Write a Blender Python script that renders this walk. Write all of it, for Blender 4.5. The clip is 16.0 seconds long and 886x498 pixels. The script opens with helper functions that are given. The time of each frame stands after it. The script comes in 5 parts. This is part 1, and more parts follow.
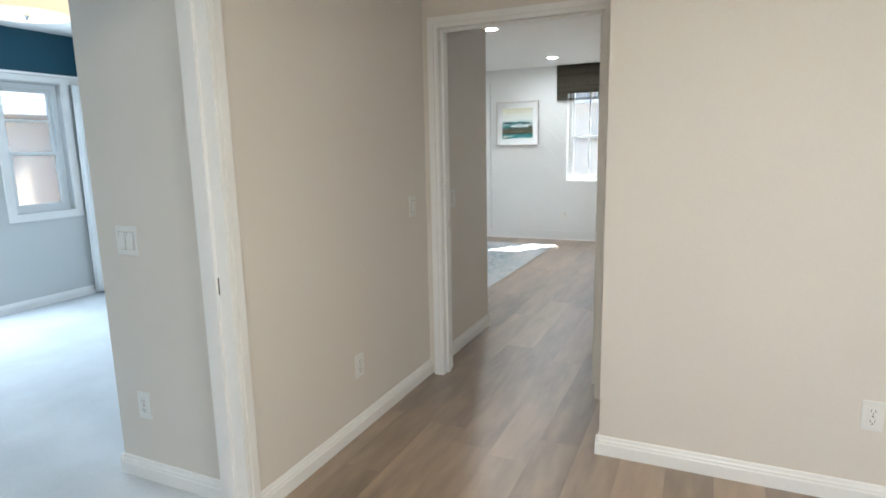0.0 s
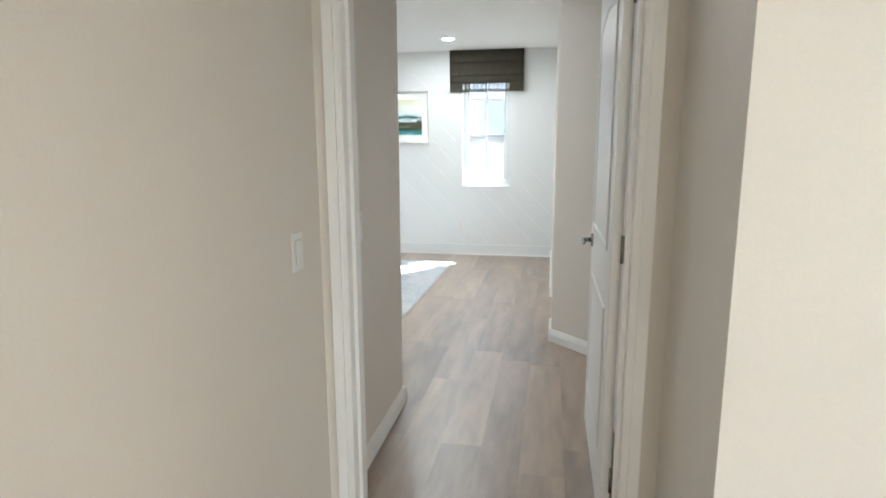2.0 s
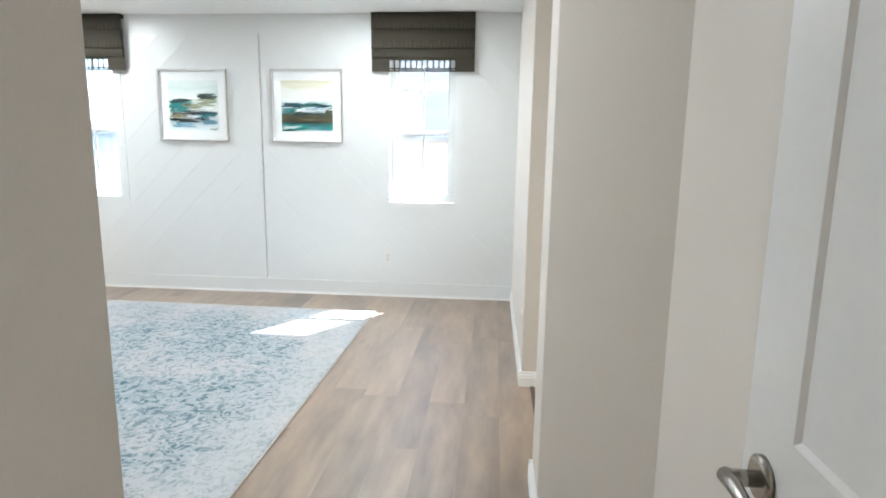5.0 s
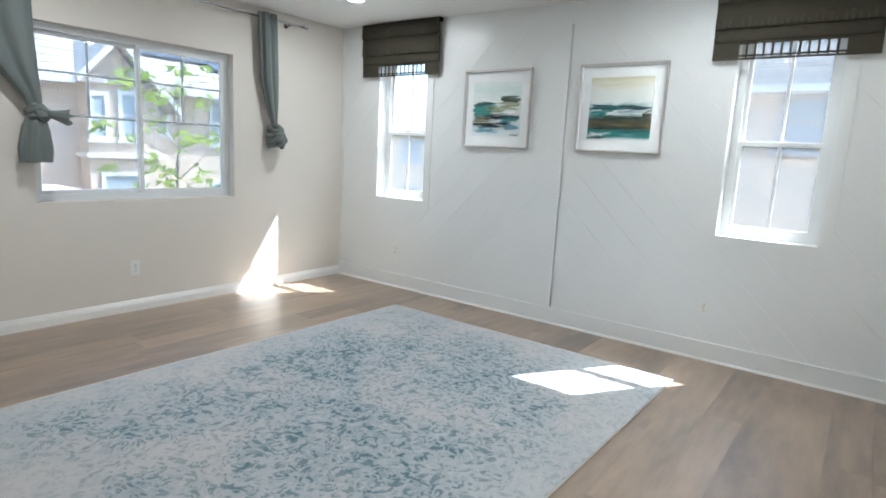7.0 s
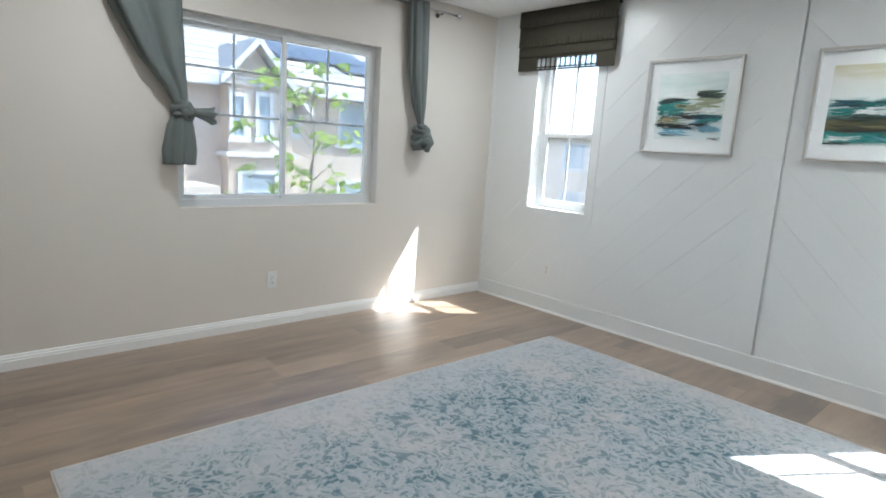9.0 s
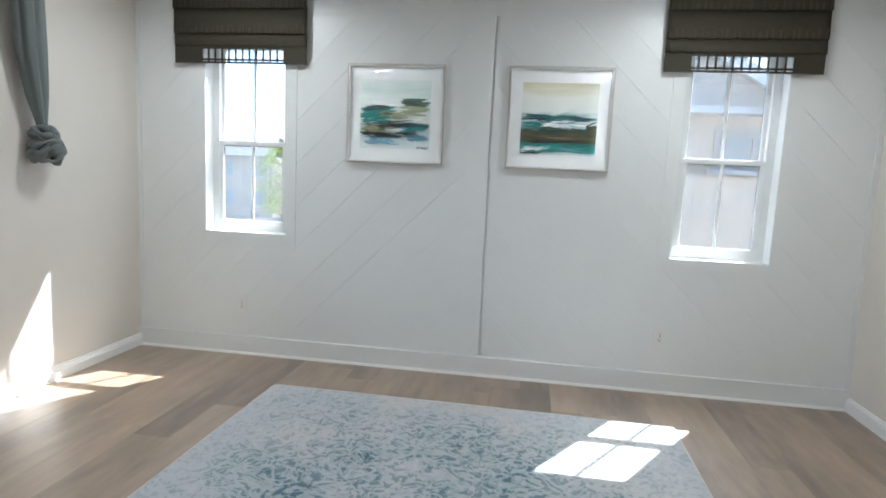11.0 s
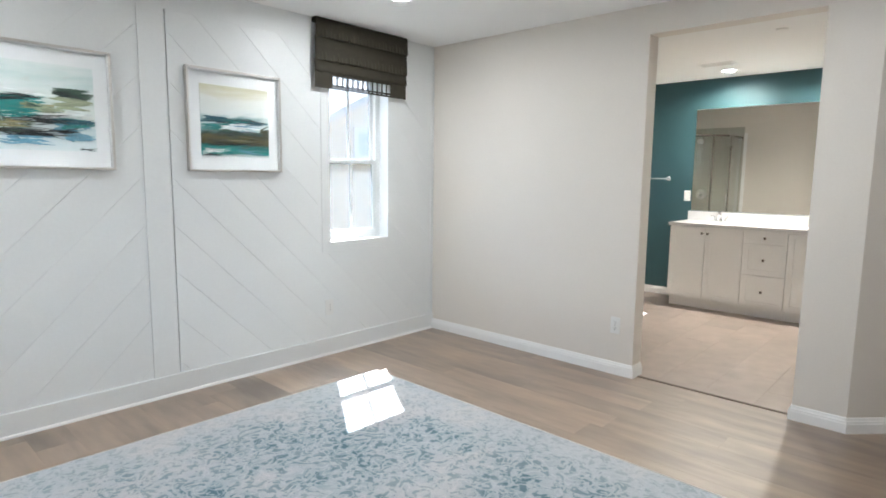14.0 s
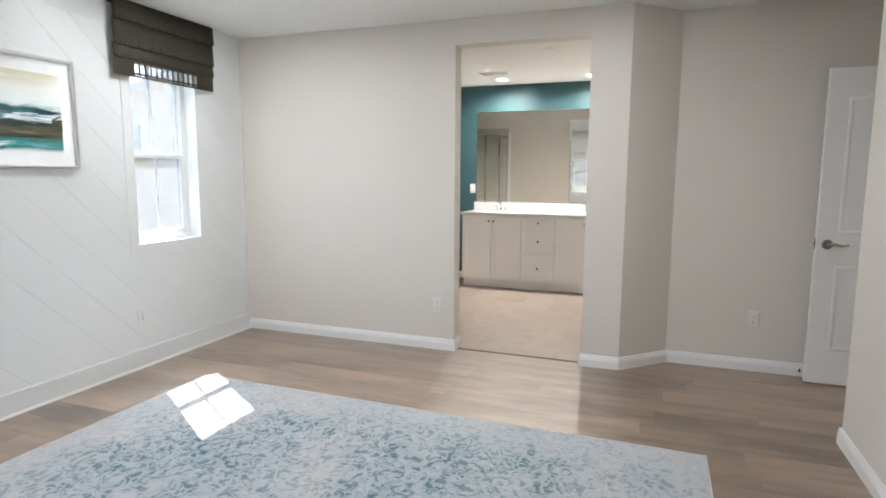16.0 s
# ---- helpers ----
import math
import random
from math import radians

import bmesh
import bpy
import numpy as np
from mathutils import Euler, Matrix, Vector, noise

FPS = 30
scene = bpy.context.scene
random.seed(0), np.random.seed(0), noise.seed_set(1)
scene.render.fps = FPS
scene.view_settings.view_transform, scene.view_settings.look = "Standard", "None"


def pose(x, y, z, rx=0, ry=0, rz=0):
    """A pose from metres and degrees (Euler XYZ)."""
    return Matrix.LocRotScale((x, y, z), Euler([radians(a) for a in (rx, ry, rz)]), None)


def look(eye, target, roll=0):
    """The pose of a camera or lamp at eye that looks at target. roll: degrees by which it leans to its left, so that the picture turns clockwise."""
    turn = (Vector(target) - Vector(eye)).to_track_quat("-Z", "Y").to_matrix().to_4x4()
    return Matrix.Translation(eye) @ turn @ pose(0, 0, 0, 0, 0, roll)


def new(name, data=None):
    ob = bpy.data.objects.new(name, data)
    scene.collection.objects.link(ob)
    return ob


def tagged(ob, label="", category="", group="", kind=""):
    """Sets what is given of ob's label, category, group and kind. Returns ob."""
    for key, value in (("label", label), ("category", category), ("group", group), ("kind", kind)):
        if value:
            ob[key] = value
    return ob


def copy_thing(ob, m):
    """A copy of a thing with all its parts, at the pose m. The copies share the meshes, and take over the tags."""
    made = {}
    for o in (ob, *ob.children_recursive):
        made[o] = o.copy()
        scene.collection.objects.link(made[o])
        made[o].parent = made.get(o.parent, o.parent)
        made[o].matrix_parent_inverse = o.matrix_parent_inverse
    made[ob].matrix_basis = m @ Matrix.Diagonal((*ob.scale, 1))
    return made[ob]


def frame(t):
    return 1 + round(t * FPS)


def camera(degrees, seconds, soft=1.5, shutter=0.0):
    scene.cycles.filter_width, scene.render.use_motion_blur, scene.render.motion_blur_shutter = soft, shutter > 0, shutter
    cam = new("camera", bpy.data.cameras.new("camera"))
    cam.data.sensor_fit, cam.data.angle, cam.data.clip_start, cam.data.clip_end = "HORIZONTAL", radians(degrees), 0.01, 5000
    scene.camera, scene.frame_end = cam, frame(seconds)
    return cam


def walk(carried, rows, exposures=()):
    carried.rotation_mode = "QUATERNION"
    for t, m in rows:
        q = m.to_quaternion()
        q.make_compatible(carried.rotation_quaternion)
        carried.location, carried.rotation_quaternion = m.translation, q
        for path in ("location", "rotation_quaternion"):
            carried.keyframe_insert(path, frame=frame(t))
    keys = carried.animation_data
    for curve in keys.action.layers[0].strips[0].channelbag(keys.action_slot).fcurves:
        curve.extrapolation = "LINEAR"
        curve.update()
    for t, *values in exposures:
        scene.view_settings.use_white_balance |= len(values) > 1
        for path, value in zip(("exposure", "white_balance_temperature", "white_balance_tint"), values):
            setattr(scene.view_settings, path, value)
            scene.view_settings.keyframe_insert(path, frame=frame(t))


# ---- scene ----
cam = camera(75.2, 16.0, 1.75)
PATH = [
    (0, (0.961, -3.798, 1.348), (0.146, -2.004, 1.002), -1.2),
    (0.5, (0.826, -3.499, 1.351), (0.23, -1.623, 0.997), -1.2),
    (1, (0.626, -3.184, 1.326), (0.144, -1.275, 0.974), -0.9),
    (1.5, (0.394, -2.902, 1.337), (-0.026, -0.979, 0.981), -0.4),
    (2, (0.238, -2.562, 1.346), (-0.123, -0.627, 0.99), -0.2),
    (2.5, (0.081, -2.263, 1.329), (-0.204, -0.315, 0.978), 0.1),
    (3, (-0.02, -1.945, 1.317), (-0.22, 0.014, 0.967), 0.3),
    (3.2, (0.007, -1.79, 1.306), (-0.174, 0.172, 0.961), -0.0),
    (5.3, (0.081, -0.4, 1.338), (-0.09, 1.563, 0.995), 1.0),
    (5.5, (0.062, -0.28, 1.352), (-0.173, 1.676, 1.005), 1.1),
    (6, (0.063, 0.022, 1.409), (-0.436, 1.924, 1.041), 1.7),
    (6.4, (0.048, 0.208, 1.377), (-0.731, 2.016, 1.025), 1.9),
    (6.5, (0.028, 0.239, 1.363), (-0.83, 2.012, 1.019), 2.5),
    (7, (-0.014, 0.35, 1.313), (-1.19, 1.933, 0.978), 2.9),
    (7.5, (-0.125, 0.36, 1.342), (-1.502, 1.767, 0.986), 3.2),
    (8, (-0.303, 0.448, 1.345), (-1.781, 1.746, 0.984), 3.5),
    (8.2, (-0.388, 0.481, 1.323), (-1.876, 1.77, 0.969), 3.6),
    (10.3, (-1.309, 0.803, 1.306), (-2.257, 2.54, 1.015), 3.5),
    (10.5, (-1.395, 0.82, 1.278), (-2.168, 2.646, 1.011), 3.4),
    (11, (-1.697, 0.775, 1.294), (-1.985, 2.738, 1.044), 2.6),
    (11.5, (-1.934, 0.81, 1.348), (-1.778, 2.785, 1.074), 2.1),
    (12, (-2.183, 0.863, 1.331), (-1.639, 2.772, 1.088), 1.5),
    (12.5, (-2.531, 0.833, 1.337), (-1.67, 2.622, 1.1), 1.1),
    (13, (-2.792, 0.866, 1.333), (-1.687, 2.515, 1.09), 0.9),
    (13.5, (-3.082, 0.951, 1.342), (-1.765, 2.436, 1.094), 0.8),
    (14, (-3.389, 0.938, 1.347), (-1.932, 2.284, 1.098), 0.7),
    (14.5, (-3.565, 0.986, 1.345), (-2.012, 2.221, 1.092), 0.7),
    (15, (-3.674, 1.047, 1.359), (-2.013, 2.131, 1.106), 0.6),
    (15.2, (-3.677, 1.037, 1.357), (-1.985, 2.072, 1.102), 0.6),
    (15.5, (-3.803, 1.121, 1.357), (-2.024, 1.999, 1.101), 0.4),
    (16, (-3.773, 1.159, 1.335), (-1.911, 1.843, 1.08), 0.3),
]
EXPOSURES = [(0, 3.76, 5930, 6), (1.0, 3.98, 5880, 6), (2.0, 4.18, 5830, 5), (3.2, 4.47, 5800, 6), (5.3, 4.18, 5860, 6), (6.5, 3.68, 5830, 6), (8, 3.58, 5840, 6), (10.5, 3.38, 5840, 6), (11.5, 3.52, 5850, 7), (13, 3.67, 5870, 8), (14, 3.85, 5920, 8), (16, 3.86, 6000, 10)]
walk(cam, [(t, look(eye, target, roll)) for t, eye, target, roll in PATH], EXPOSURES)

# ---- world, sun ----
SUN_WAY = Vector((-0.425, -0.656, -1.0)).normalized()
world = bpy.data.worlds.new("sky")
scene.world = world
world.use_nodes = True
wn = world.node_tree.nodes
sky = wn.new("ShaderNodeTexSky")
sky.sky_type = "NISHITA"
sky.sun_disc = False
sky.sun_elevation = radians(52)
sky.sun_rotation = math.atan2(0.425, 0.656)
world.node_tree.links.new(sky.outputs[0], wn["Background"].inputs[0])
wn["Background"].inputs[1].default_value = 0.145
sun_data = bpy.data.lights.new("sun", "SUN")
sun_data.energy, sun_data.angle, sun_data.color = 2.1, radians(0.53), (1.0, 0.96, 0.90)
sun = new("sun", sun_data)
sun.rotation_mode = "QUATERNION"
sun.rotation_quaternion = SUN_WAY.to_track_quat("-Z", "Y")



def lamp_at(name, place, watts, color, spread):
    """The light of one recessed fitting: a small disc that shines down."""
    data = bpy.data.lights.new(name, "AREA")
    data.shape, data.size, data.energy, data.color, data.spread = "DISK", 0.11, watts, color, radians(spread)
    ob = new(name, data)
    ob.location = place
    return ob


BED_LAMPS = ((-0.862, 3.66), (-0.94, 1.58), (-3.46, 3.69), (-3.46, 1.58))
BATH_LAMPS = ((2.92, 2.89), (2.92, 1.88))
# the hall's fittings are unseen, added to brighten it
ADDED_HALL_LAMPS = ((1.3, -3.3), (0.8, -4.4), (2.9, -3.4))
for spots, watts, color, spread in ((BED_LAMPS, 0.74, (1.0, 0.97, 0.93), 180), (BATH_LAMPS, 2.0, (1.0, 0.88, 0.72), 155), (ADDED_HALL_LAMPS, 1.5, (1.0, 0.89, 0.72), 180)):
    for place in spots:
        lamp_at("downlight_lamp", (*place, 2.44 - 0.009), watts, color, spread)

# fill light in the unseen window that is added to the side room
fill_light = bpy.data.lights.new("side_room_fill", "AREA")
fill_light.shape, fill_light.size, fill_light.size_y = "RECTANGLE", 1.05, 1.4
fill_light.energy, fill_light.color = 5.5, (0.80, 0.91, 1.0)
fill_lamp = new("side_room_fill", fill_light)
fill_lamp.matrix_basis = look((-4.53, -1.565, 1.22), (0.0, -1.565, 1.0))

# ---- materials ----
def mat(name, color, rough=0.6, vary=0.06, grain=40.0, patch=1.2, bump=0.0, metal=0.0, spec=0.5, stretch=(1, 1, 1), tint=None, piece=0.0):
    """A surface with fine grain, broad patches, relief, and a shift from piece to piece."""
    m = bpy.data.materials.new(name)
    m.use_nodes = True
    nt = m.node_tree
    N, L = nt.nodes, nt.links
    b = N["Principled BSDF"]
    b.inputs["Roughness"].default_value, b.inputs["Metallic"].default_value = rough, metal
    b.inputs["Specular IOR Level"].default_value = spec
    tc, mp = N.new("ShaderNodeTexCoord"), N.new("ShaderNodeMapping")
    mp.inputs["Scale"].default_value = stretch
    L.new(tc.outputs["Object"], mp.inputs["Vector"])
    if piece:
        info, mul = N.new("ShaderNodeObjectInfo"), N.new("ShaderNodeMath")
        mul.operation, mul.inputs[1].default_value = "MULTIPLY", 37.0
        L.new(info.outputs["Random"], mul.inputs[0])
        L.new(mul.outputs[0], mp.inputs["Location"])
    fine, broad = N.new("ShaderNodeTexNoise"), N.new("ShaderNodeTexNoise")
    fine.inputs["Scale"].default_value, fine.inputs["Detail"].default_value = grain, 6
    broad.inputs["Scale"].default_value, broad.inputs["Detail"].default_value = patch, 3
    for n in (fine, broad):
        L.new(mp.outputs[0], n.inputs["Vector"])
    add = N.new("ShaderNodeMath")
    add.operation = "ADD"
    L.new(fine.outputs[0], add.inputs[0]), L.new(broad.outputs[0], add.inputs[1])
    last = add.outputs[0]
    if piece:
        more = N.new("ShaderNodeMath")
        more.operation, more.inputs[1].default_value = "MULTIPLY_ADD", piece
        L.new(info.outputs["Random"], more.inputs[0]), L.new(last, more.inputs[2])
        last = more.outputs[0]
    ramp = N.new("ShaderNodeMapRange")
    ramp.inputs["From Min"].default_value, ramp.inputs["From Max"].default_value = 0.68 + 0.22 * piece, 1.32 + 0.78 * piece
    L.new(last, ramp.inputs["Value"])
    mix = N.new("ShaderNodeMix")
    mix.data_type = "RGBA"
    low = tint or tuple(c * (1 - vary) for c in color)
    high = tuple(min(1, c * (1 + vary)) for c in color)
    mix.inputs["A"].default_value, mix.inputs["B"].default_value = (*low, 1), (*high, 1)
    L.new(ramp.outputs[0], mix.inputs["Factor"])
    L.new(mix.outputs["Result"], b.inputs["Base Color"])
    rr = N.new("ShaderNodeMapRange")
    rr.inputs["To Min"].default_value, rr.inputs["To Max"].default_value = max(0.02, rough - 0.06), min(1, rough + 0.06)
    L.new(broad.outputs[0], rr.inputs["Value"]), L.new(rr.outputs[0], b.inputs["Roughness"])
    if bump:
        bp = N.new("ShaderNodeBump")
        bp.inputs["Strength"].default_value, bp.inputs["Distance"].default_value = 0.6, bump
        L.new(fine.outputs[0], bp.inputs["Height"]), L.new(bp.outputs[0], b.inputs["Normal"])
    return m


def glow(name, color, strength):
    m = bpy.data.materials.new(name)
    m.use_nodes = True
    b = m.node_tree.nodes["Principled BSDF"]
    b.inputs["Base Color"].default_value = (*color, 1)
    b.inputs["Emission Color"].default_value = (*color, 1)
    b.inputs["Emission Strength"].default_value = strength
    return m


def glass(name, color=(1, 1, 1), rough=0.0, ior=1.45):
    m = bpy.data.materials.new(name)
    m.use_nodes = True
    b = m.node_tree.nodes["Principled BSDF"]
    b.inputs["Base Color"].default_value = (*color, 1)
    b.inputs["Transmission Weight"].default_value, b.inputs["Roughness"].default_value, b.inputs["IOR"].default_value = 1, rough, ior
    return m


GREIGE = mat("greige_wall_paint", (0.73, 0.688, 0.632), 0.55, 0.025, 130, 0.7, bump=0.0006)
WHITE_WALL = mat("white_panel_paint", (0.78, 0.80, 0.80), 0.34, 0.02, 60, 0.8, bump=0.0002)
TRIM = mat("white_trim_paint", (0.85, 0.85, 0.84), 0.32, 0.02, 50, 1.5)
CEIL = mat("ceiling_paint", (0.85, 0.85, 0.84), 0.8, 0.02, 150, 0.6, bump=0.0008)
# greige paint with the side room's cool daylight put into the colour
COOL = mat("daylight_toned_wall_paint", (0.58, 0.60, 0.60), 0.6, 0.025, 130, 0.7, bump=0.0006)
TEAL = mat("teal_wall_paint", (0.034, 0.092, 0.106), 0.55, 0.05, 130, 0.7, bump=0.0006)
NAVY = mat("deep_teal_paint", (0.004, 0.06, 0.105), 0.5, 0.05, 130, 0.7, bump=0.0006)
PLANK = mat("oak_vinyl_plank", (0.36, 0.26, 0.175), 0.42, 0.16, 4.2, 1.3, bump=0.0001, stretch=(4, 0.75, 1), tint=(0.13, 0.088, 0.056), piece=0.42, spec=0.9)
PLANK.node_tree.nodes["Principled BSDF"].inputs["Coat Weight"].default_value = 1.0
PLANK.node_tree.nodes["Principled BSDF"].inputs["Coat IOR"].default_value = 1.68
PLANK.node_tree.nodes["Principled BSDF"].inputs["Coat Roughness"].default_value = 0.41
SLAB = mat("subfloor", (0.12, 0.09, 0.07), 0.8)
TILE = mat("beige_stone_tile", (0.36, 0.30, 0.26), 0.42, 0.16, 9, 2.0, bump=0.0003, piece=0.25)
GROUT = mat("grout", (0.33, 0.28, 0.245), 0.9)
CARPET = mat("grey_carpet", (0.58, 0.61, 0.64), 0.95, 0.12, 260, 3.0, bump=0.004, spec=0.1)
VINYL = mat("white_vinyl", (0.74, 0.76, 0.765), 0.35, 0.02)
# white vinyl bars of the sliders, their backlit shade put into the colour
GRILLE = mat("shaded_vinyl_grille", (0.42, 0.45, 0.46), 0.45, 0.04)
PLASTIC = mat("white_plastic", (0.80, 0.80, 0.78), 0.3, 0.01)
DARK = mat("dark_slot", (0.03, 0.03, 0.03), 0.6)
CHROME = mat("chrome", (0.82, 0.83, 0.85), 0.08, 0.02, metal=1)
NICKEL = mat("satin_nickel", (0.36, 0.34, 0.31), 0.25, 0.04, metal=1)
SILVER = mat("brushed_silver", (0.62, 0.60, 0.57), 0.35, 0.06, 200, metal=1)
CABINET = mat("white_cabinet_paint", (0.82, 0.82, 0.81), 0.35, 0.015)
COUNTER = mat("white_counter_stone", (0.70, 0.70, 0.70), 0.18, 0.03, 80, 4)
MIRROR = mat("mirror_silver", (0.86, 0.87, 0.86), 0.0, 0.0, metal=1)
MIRROR.node_tree.nodes["Principled BSDF"].inputs["Roughness"].default_value = 0.0
for link in list(MIRROR.node_tree.links):
    if link.to_socket.name == "Roughness":
        MIRROR.node_tree.links.remove(link)
CURTAIN = mat("grey_green_curtain", (0.15, 0.172, 0.166), 0.75, 0.16, 320, 5, bump=0.0006, spec=0.3, stretch=(1, 1, 0.4))
SHADE = mat("olive_brown_woven_shade", (0.052, 0.047, 0.035), 0.8, 0.25, 120, 3, bump=0.0008, spec=0.2, stretch=(0.2, 1, 4))
# the woven cloth again, lighter: light catching the gathers put into the colour
GATHER = mat("olive_brown_lit_gathers", (0.068, 0.061, 0.046), 0.8, 0.25, 120, 3, spec=0.2)
MATBOARD = mat("white_mat_board", (0.69, 0.70, 0.70), 0.85, 0.01)
# grey tint added to the clear panes, to darken the bright outdoors behind them
PANE = glass("darkened_window_glass", (0.23, 0.245, 0.25))
# a little translucent white mixed into the panes stands for the veil of glare
veil, veil_mix = PANE.node_tree.nodes.new("ShaderNodeBsdfTranslucent"), PANE.node_tree.nodes.new("ShaderNodeMixShader")
veil.inputs[0].default_value, veil_mix.inputs[0].default_value = (0.95, 0.97, 1.0, 1), 0.028
PANE.node_tree.links.new(PANE.node_tree.nodes["Principled BSDF"].outputs[0], veil_mix.inputs[1])
PANE.node_tree.links.new(veil.outputs[0], veil_mix.inputs[2])
PANE.node_tree.links.new(veil_mix.outputs[0], PANE.node_tree.nodes["Material Output"].inputs[0])
STRIKE = mat("dark_steel", (0.10, 0.095, 0.09), 0.35, 0.1, metal=1)
GLAZE = glass("picture_glazing", ior=1.28)
SHOWERGLASS = glass("shower_glass", (0.95, 0.98, 0.97))
LED = glow("lit_lens", (1.0, 0.97, 0.92), 10.0)
DRUM = glow("lit_drum_fabric", (1.0, 0.72, 0.46), 0.06)
STUCCO_TAN = mat("tan_stucco", (0.62, 0.50, 0.385), 0.95, 0.06, 60, 0.6, bump=0.004)
STUCCO_PALE = mat("pale_stucco", (0.68, 0.57, 0.45), 0.95, 0.05, 60, 0.6, bump=0.004)
STUCCO_CREAM = mat("cream_stucco", (0.66, 0.55, 0.40), 0.95, 0.05, 60, 0.6, bump=0.004)
ROOF = mat("grey_concrete_roof_tile", (0.50, 0.455, 0.41), 0.9, 0.15, 12, 1.5)
GREYTRIM = mat("warm_grey_trim", (0.46, 0.42, 0.38), 0.7, 0.05)
FASCIA = mat("white_fascia", (0.72, 0.71, 0.69), 0.6, 0.03)
SOLAR = mat("dark_solar_panel", (0.10, 0.11, 0.13), 0.3, 0.1)
# far panes with the reflected sky put into their base colour
FARGLASS = mat("sky_toned_far_glass", (0.36, 0.41, 0.43), 0.35, 0.1)
GROUND = mat("dry_ground_paving", (0.38, 0.34, 0.28), 0.95, 0.25, 3, 0.12, bump=0.01)
ROAD = mat("asphalt", (0.06, 0.06, 0.06), 0.9, 0.2, 30, 0.4)
BARK = mat("bark", (0.33, 0.28, 0.22), 0.9, 0.3, 30, 4, bump=0.004)
LEAF = mat("leaf_green", (0.30, 0.38, 0.07), 0.5, 0.3, 8, 3)
# thin leaves let light through
leaf_glow, leaf_mix = LEAF.node_tree.nodes.new("ShaderNodeBsdfTranslucent"), LEAF.node_tree.nodes.new("ShaderNodeMixShader")
leaf_glow.inputs[0].default_value, leaf_mix.inputs[0].default_value = (0.46, 0.58, 0.10, 1), 0.5
LEAF.node_tree.links.new(LEAF.node_tree.nodes["Principled BSDF"].outputs[0], leaf_mix.inputs[1])
LEAF.node_tree.links.new(leaf_glow.outputs[0], leaf_mix.inputs[2])
LEAF.node_tree.links.new(leaf_mix.outputs[0], LEAF.node_tree.nodes["Material Output"].inputs[0])
HEDGE = mat("hedge_green", (0.20, 0.27, 0.08), 0.7, 0.5, 14, 3)
CARPAINT = mat("blue_grey_car_paint", (0.22, 0.26, 0.32), 0.25, 0.03)
TYRE = mat("tyre_rubber", (0.02, 0.02, 0.02), 0.8)
FOIL = mat("black_rubber", (0.02, 0.02, 0.02), 0.7)


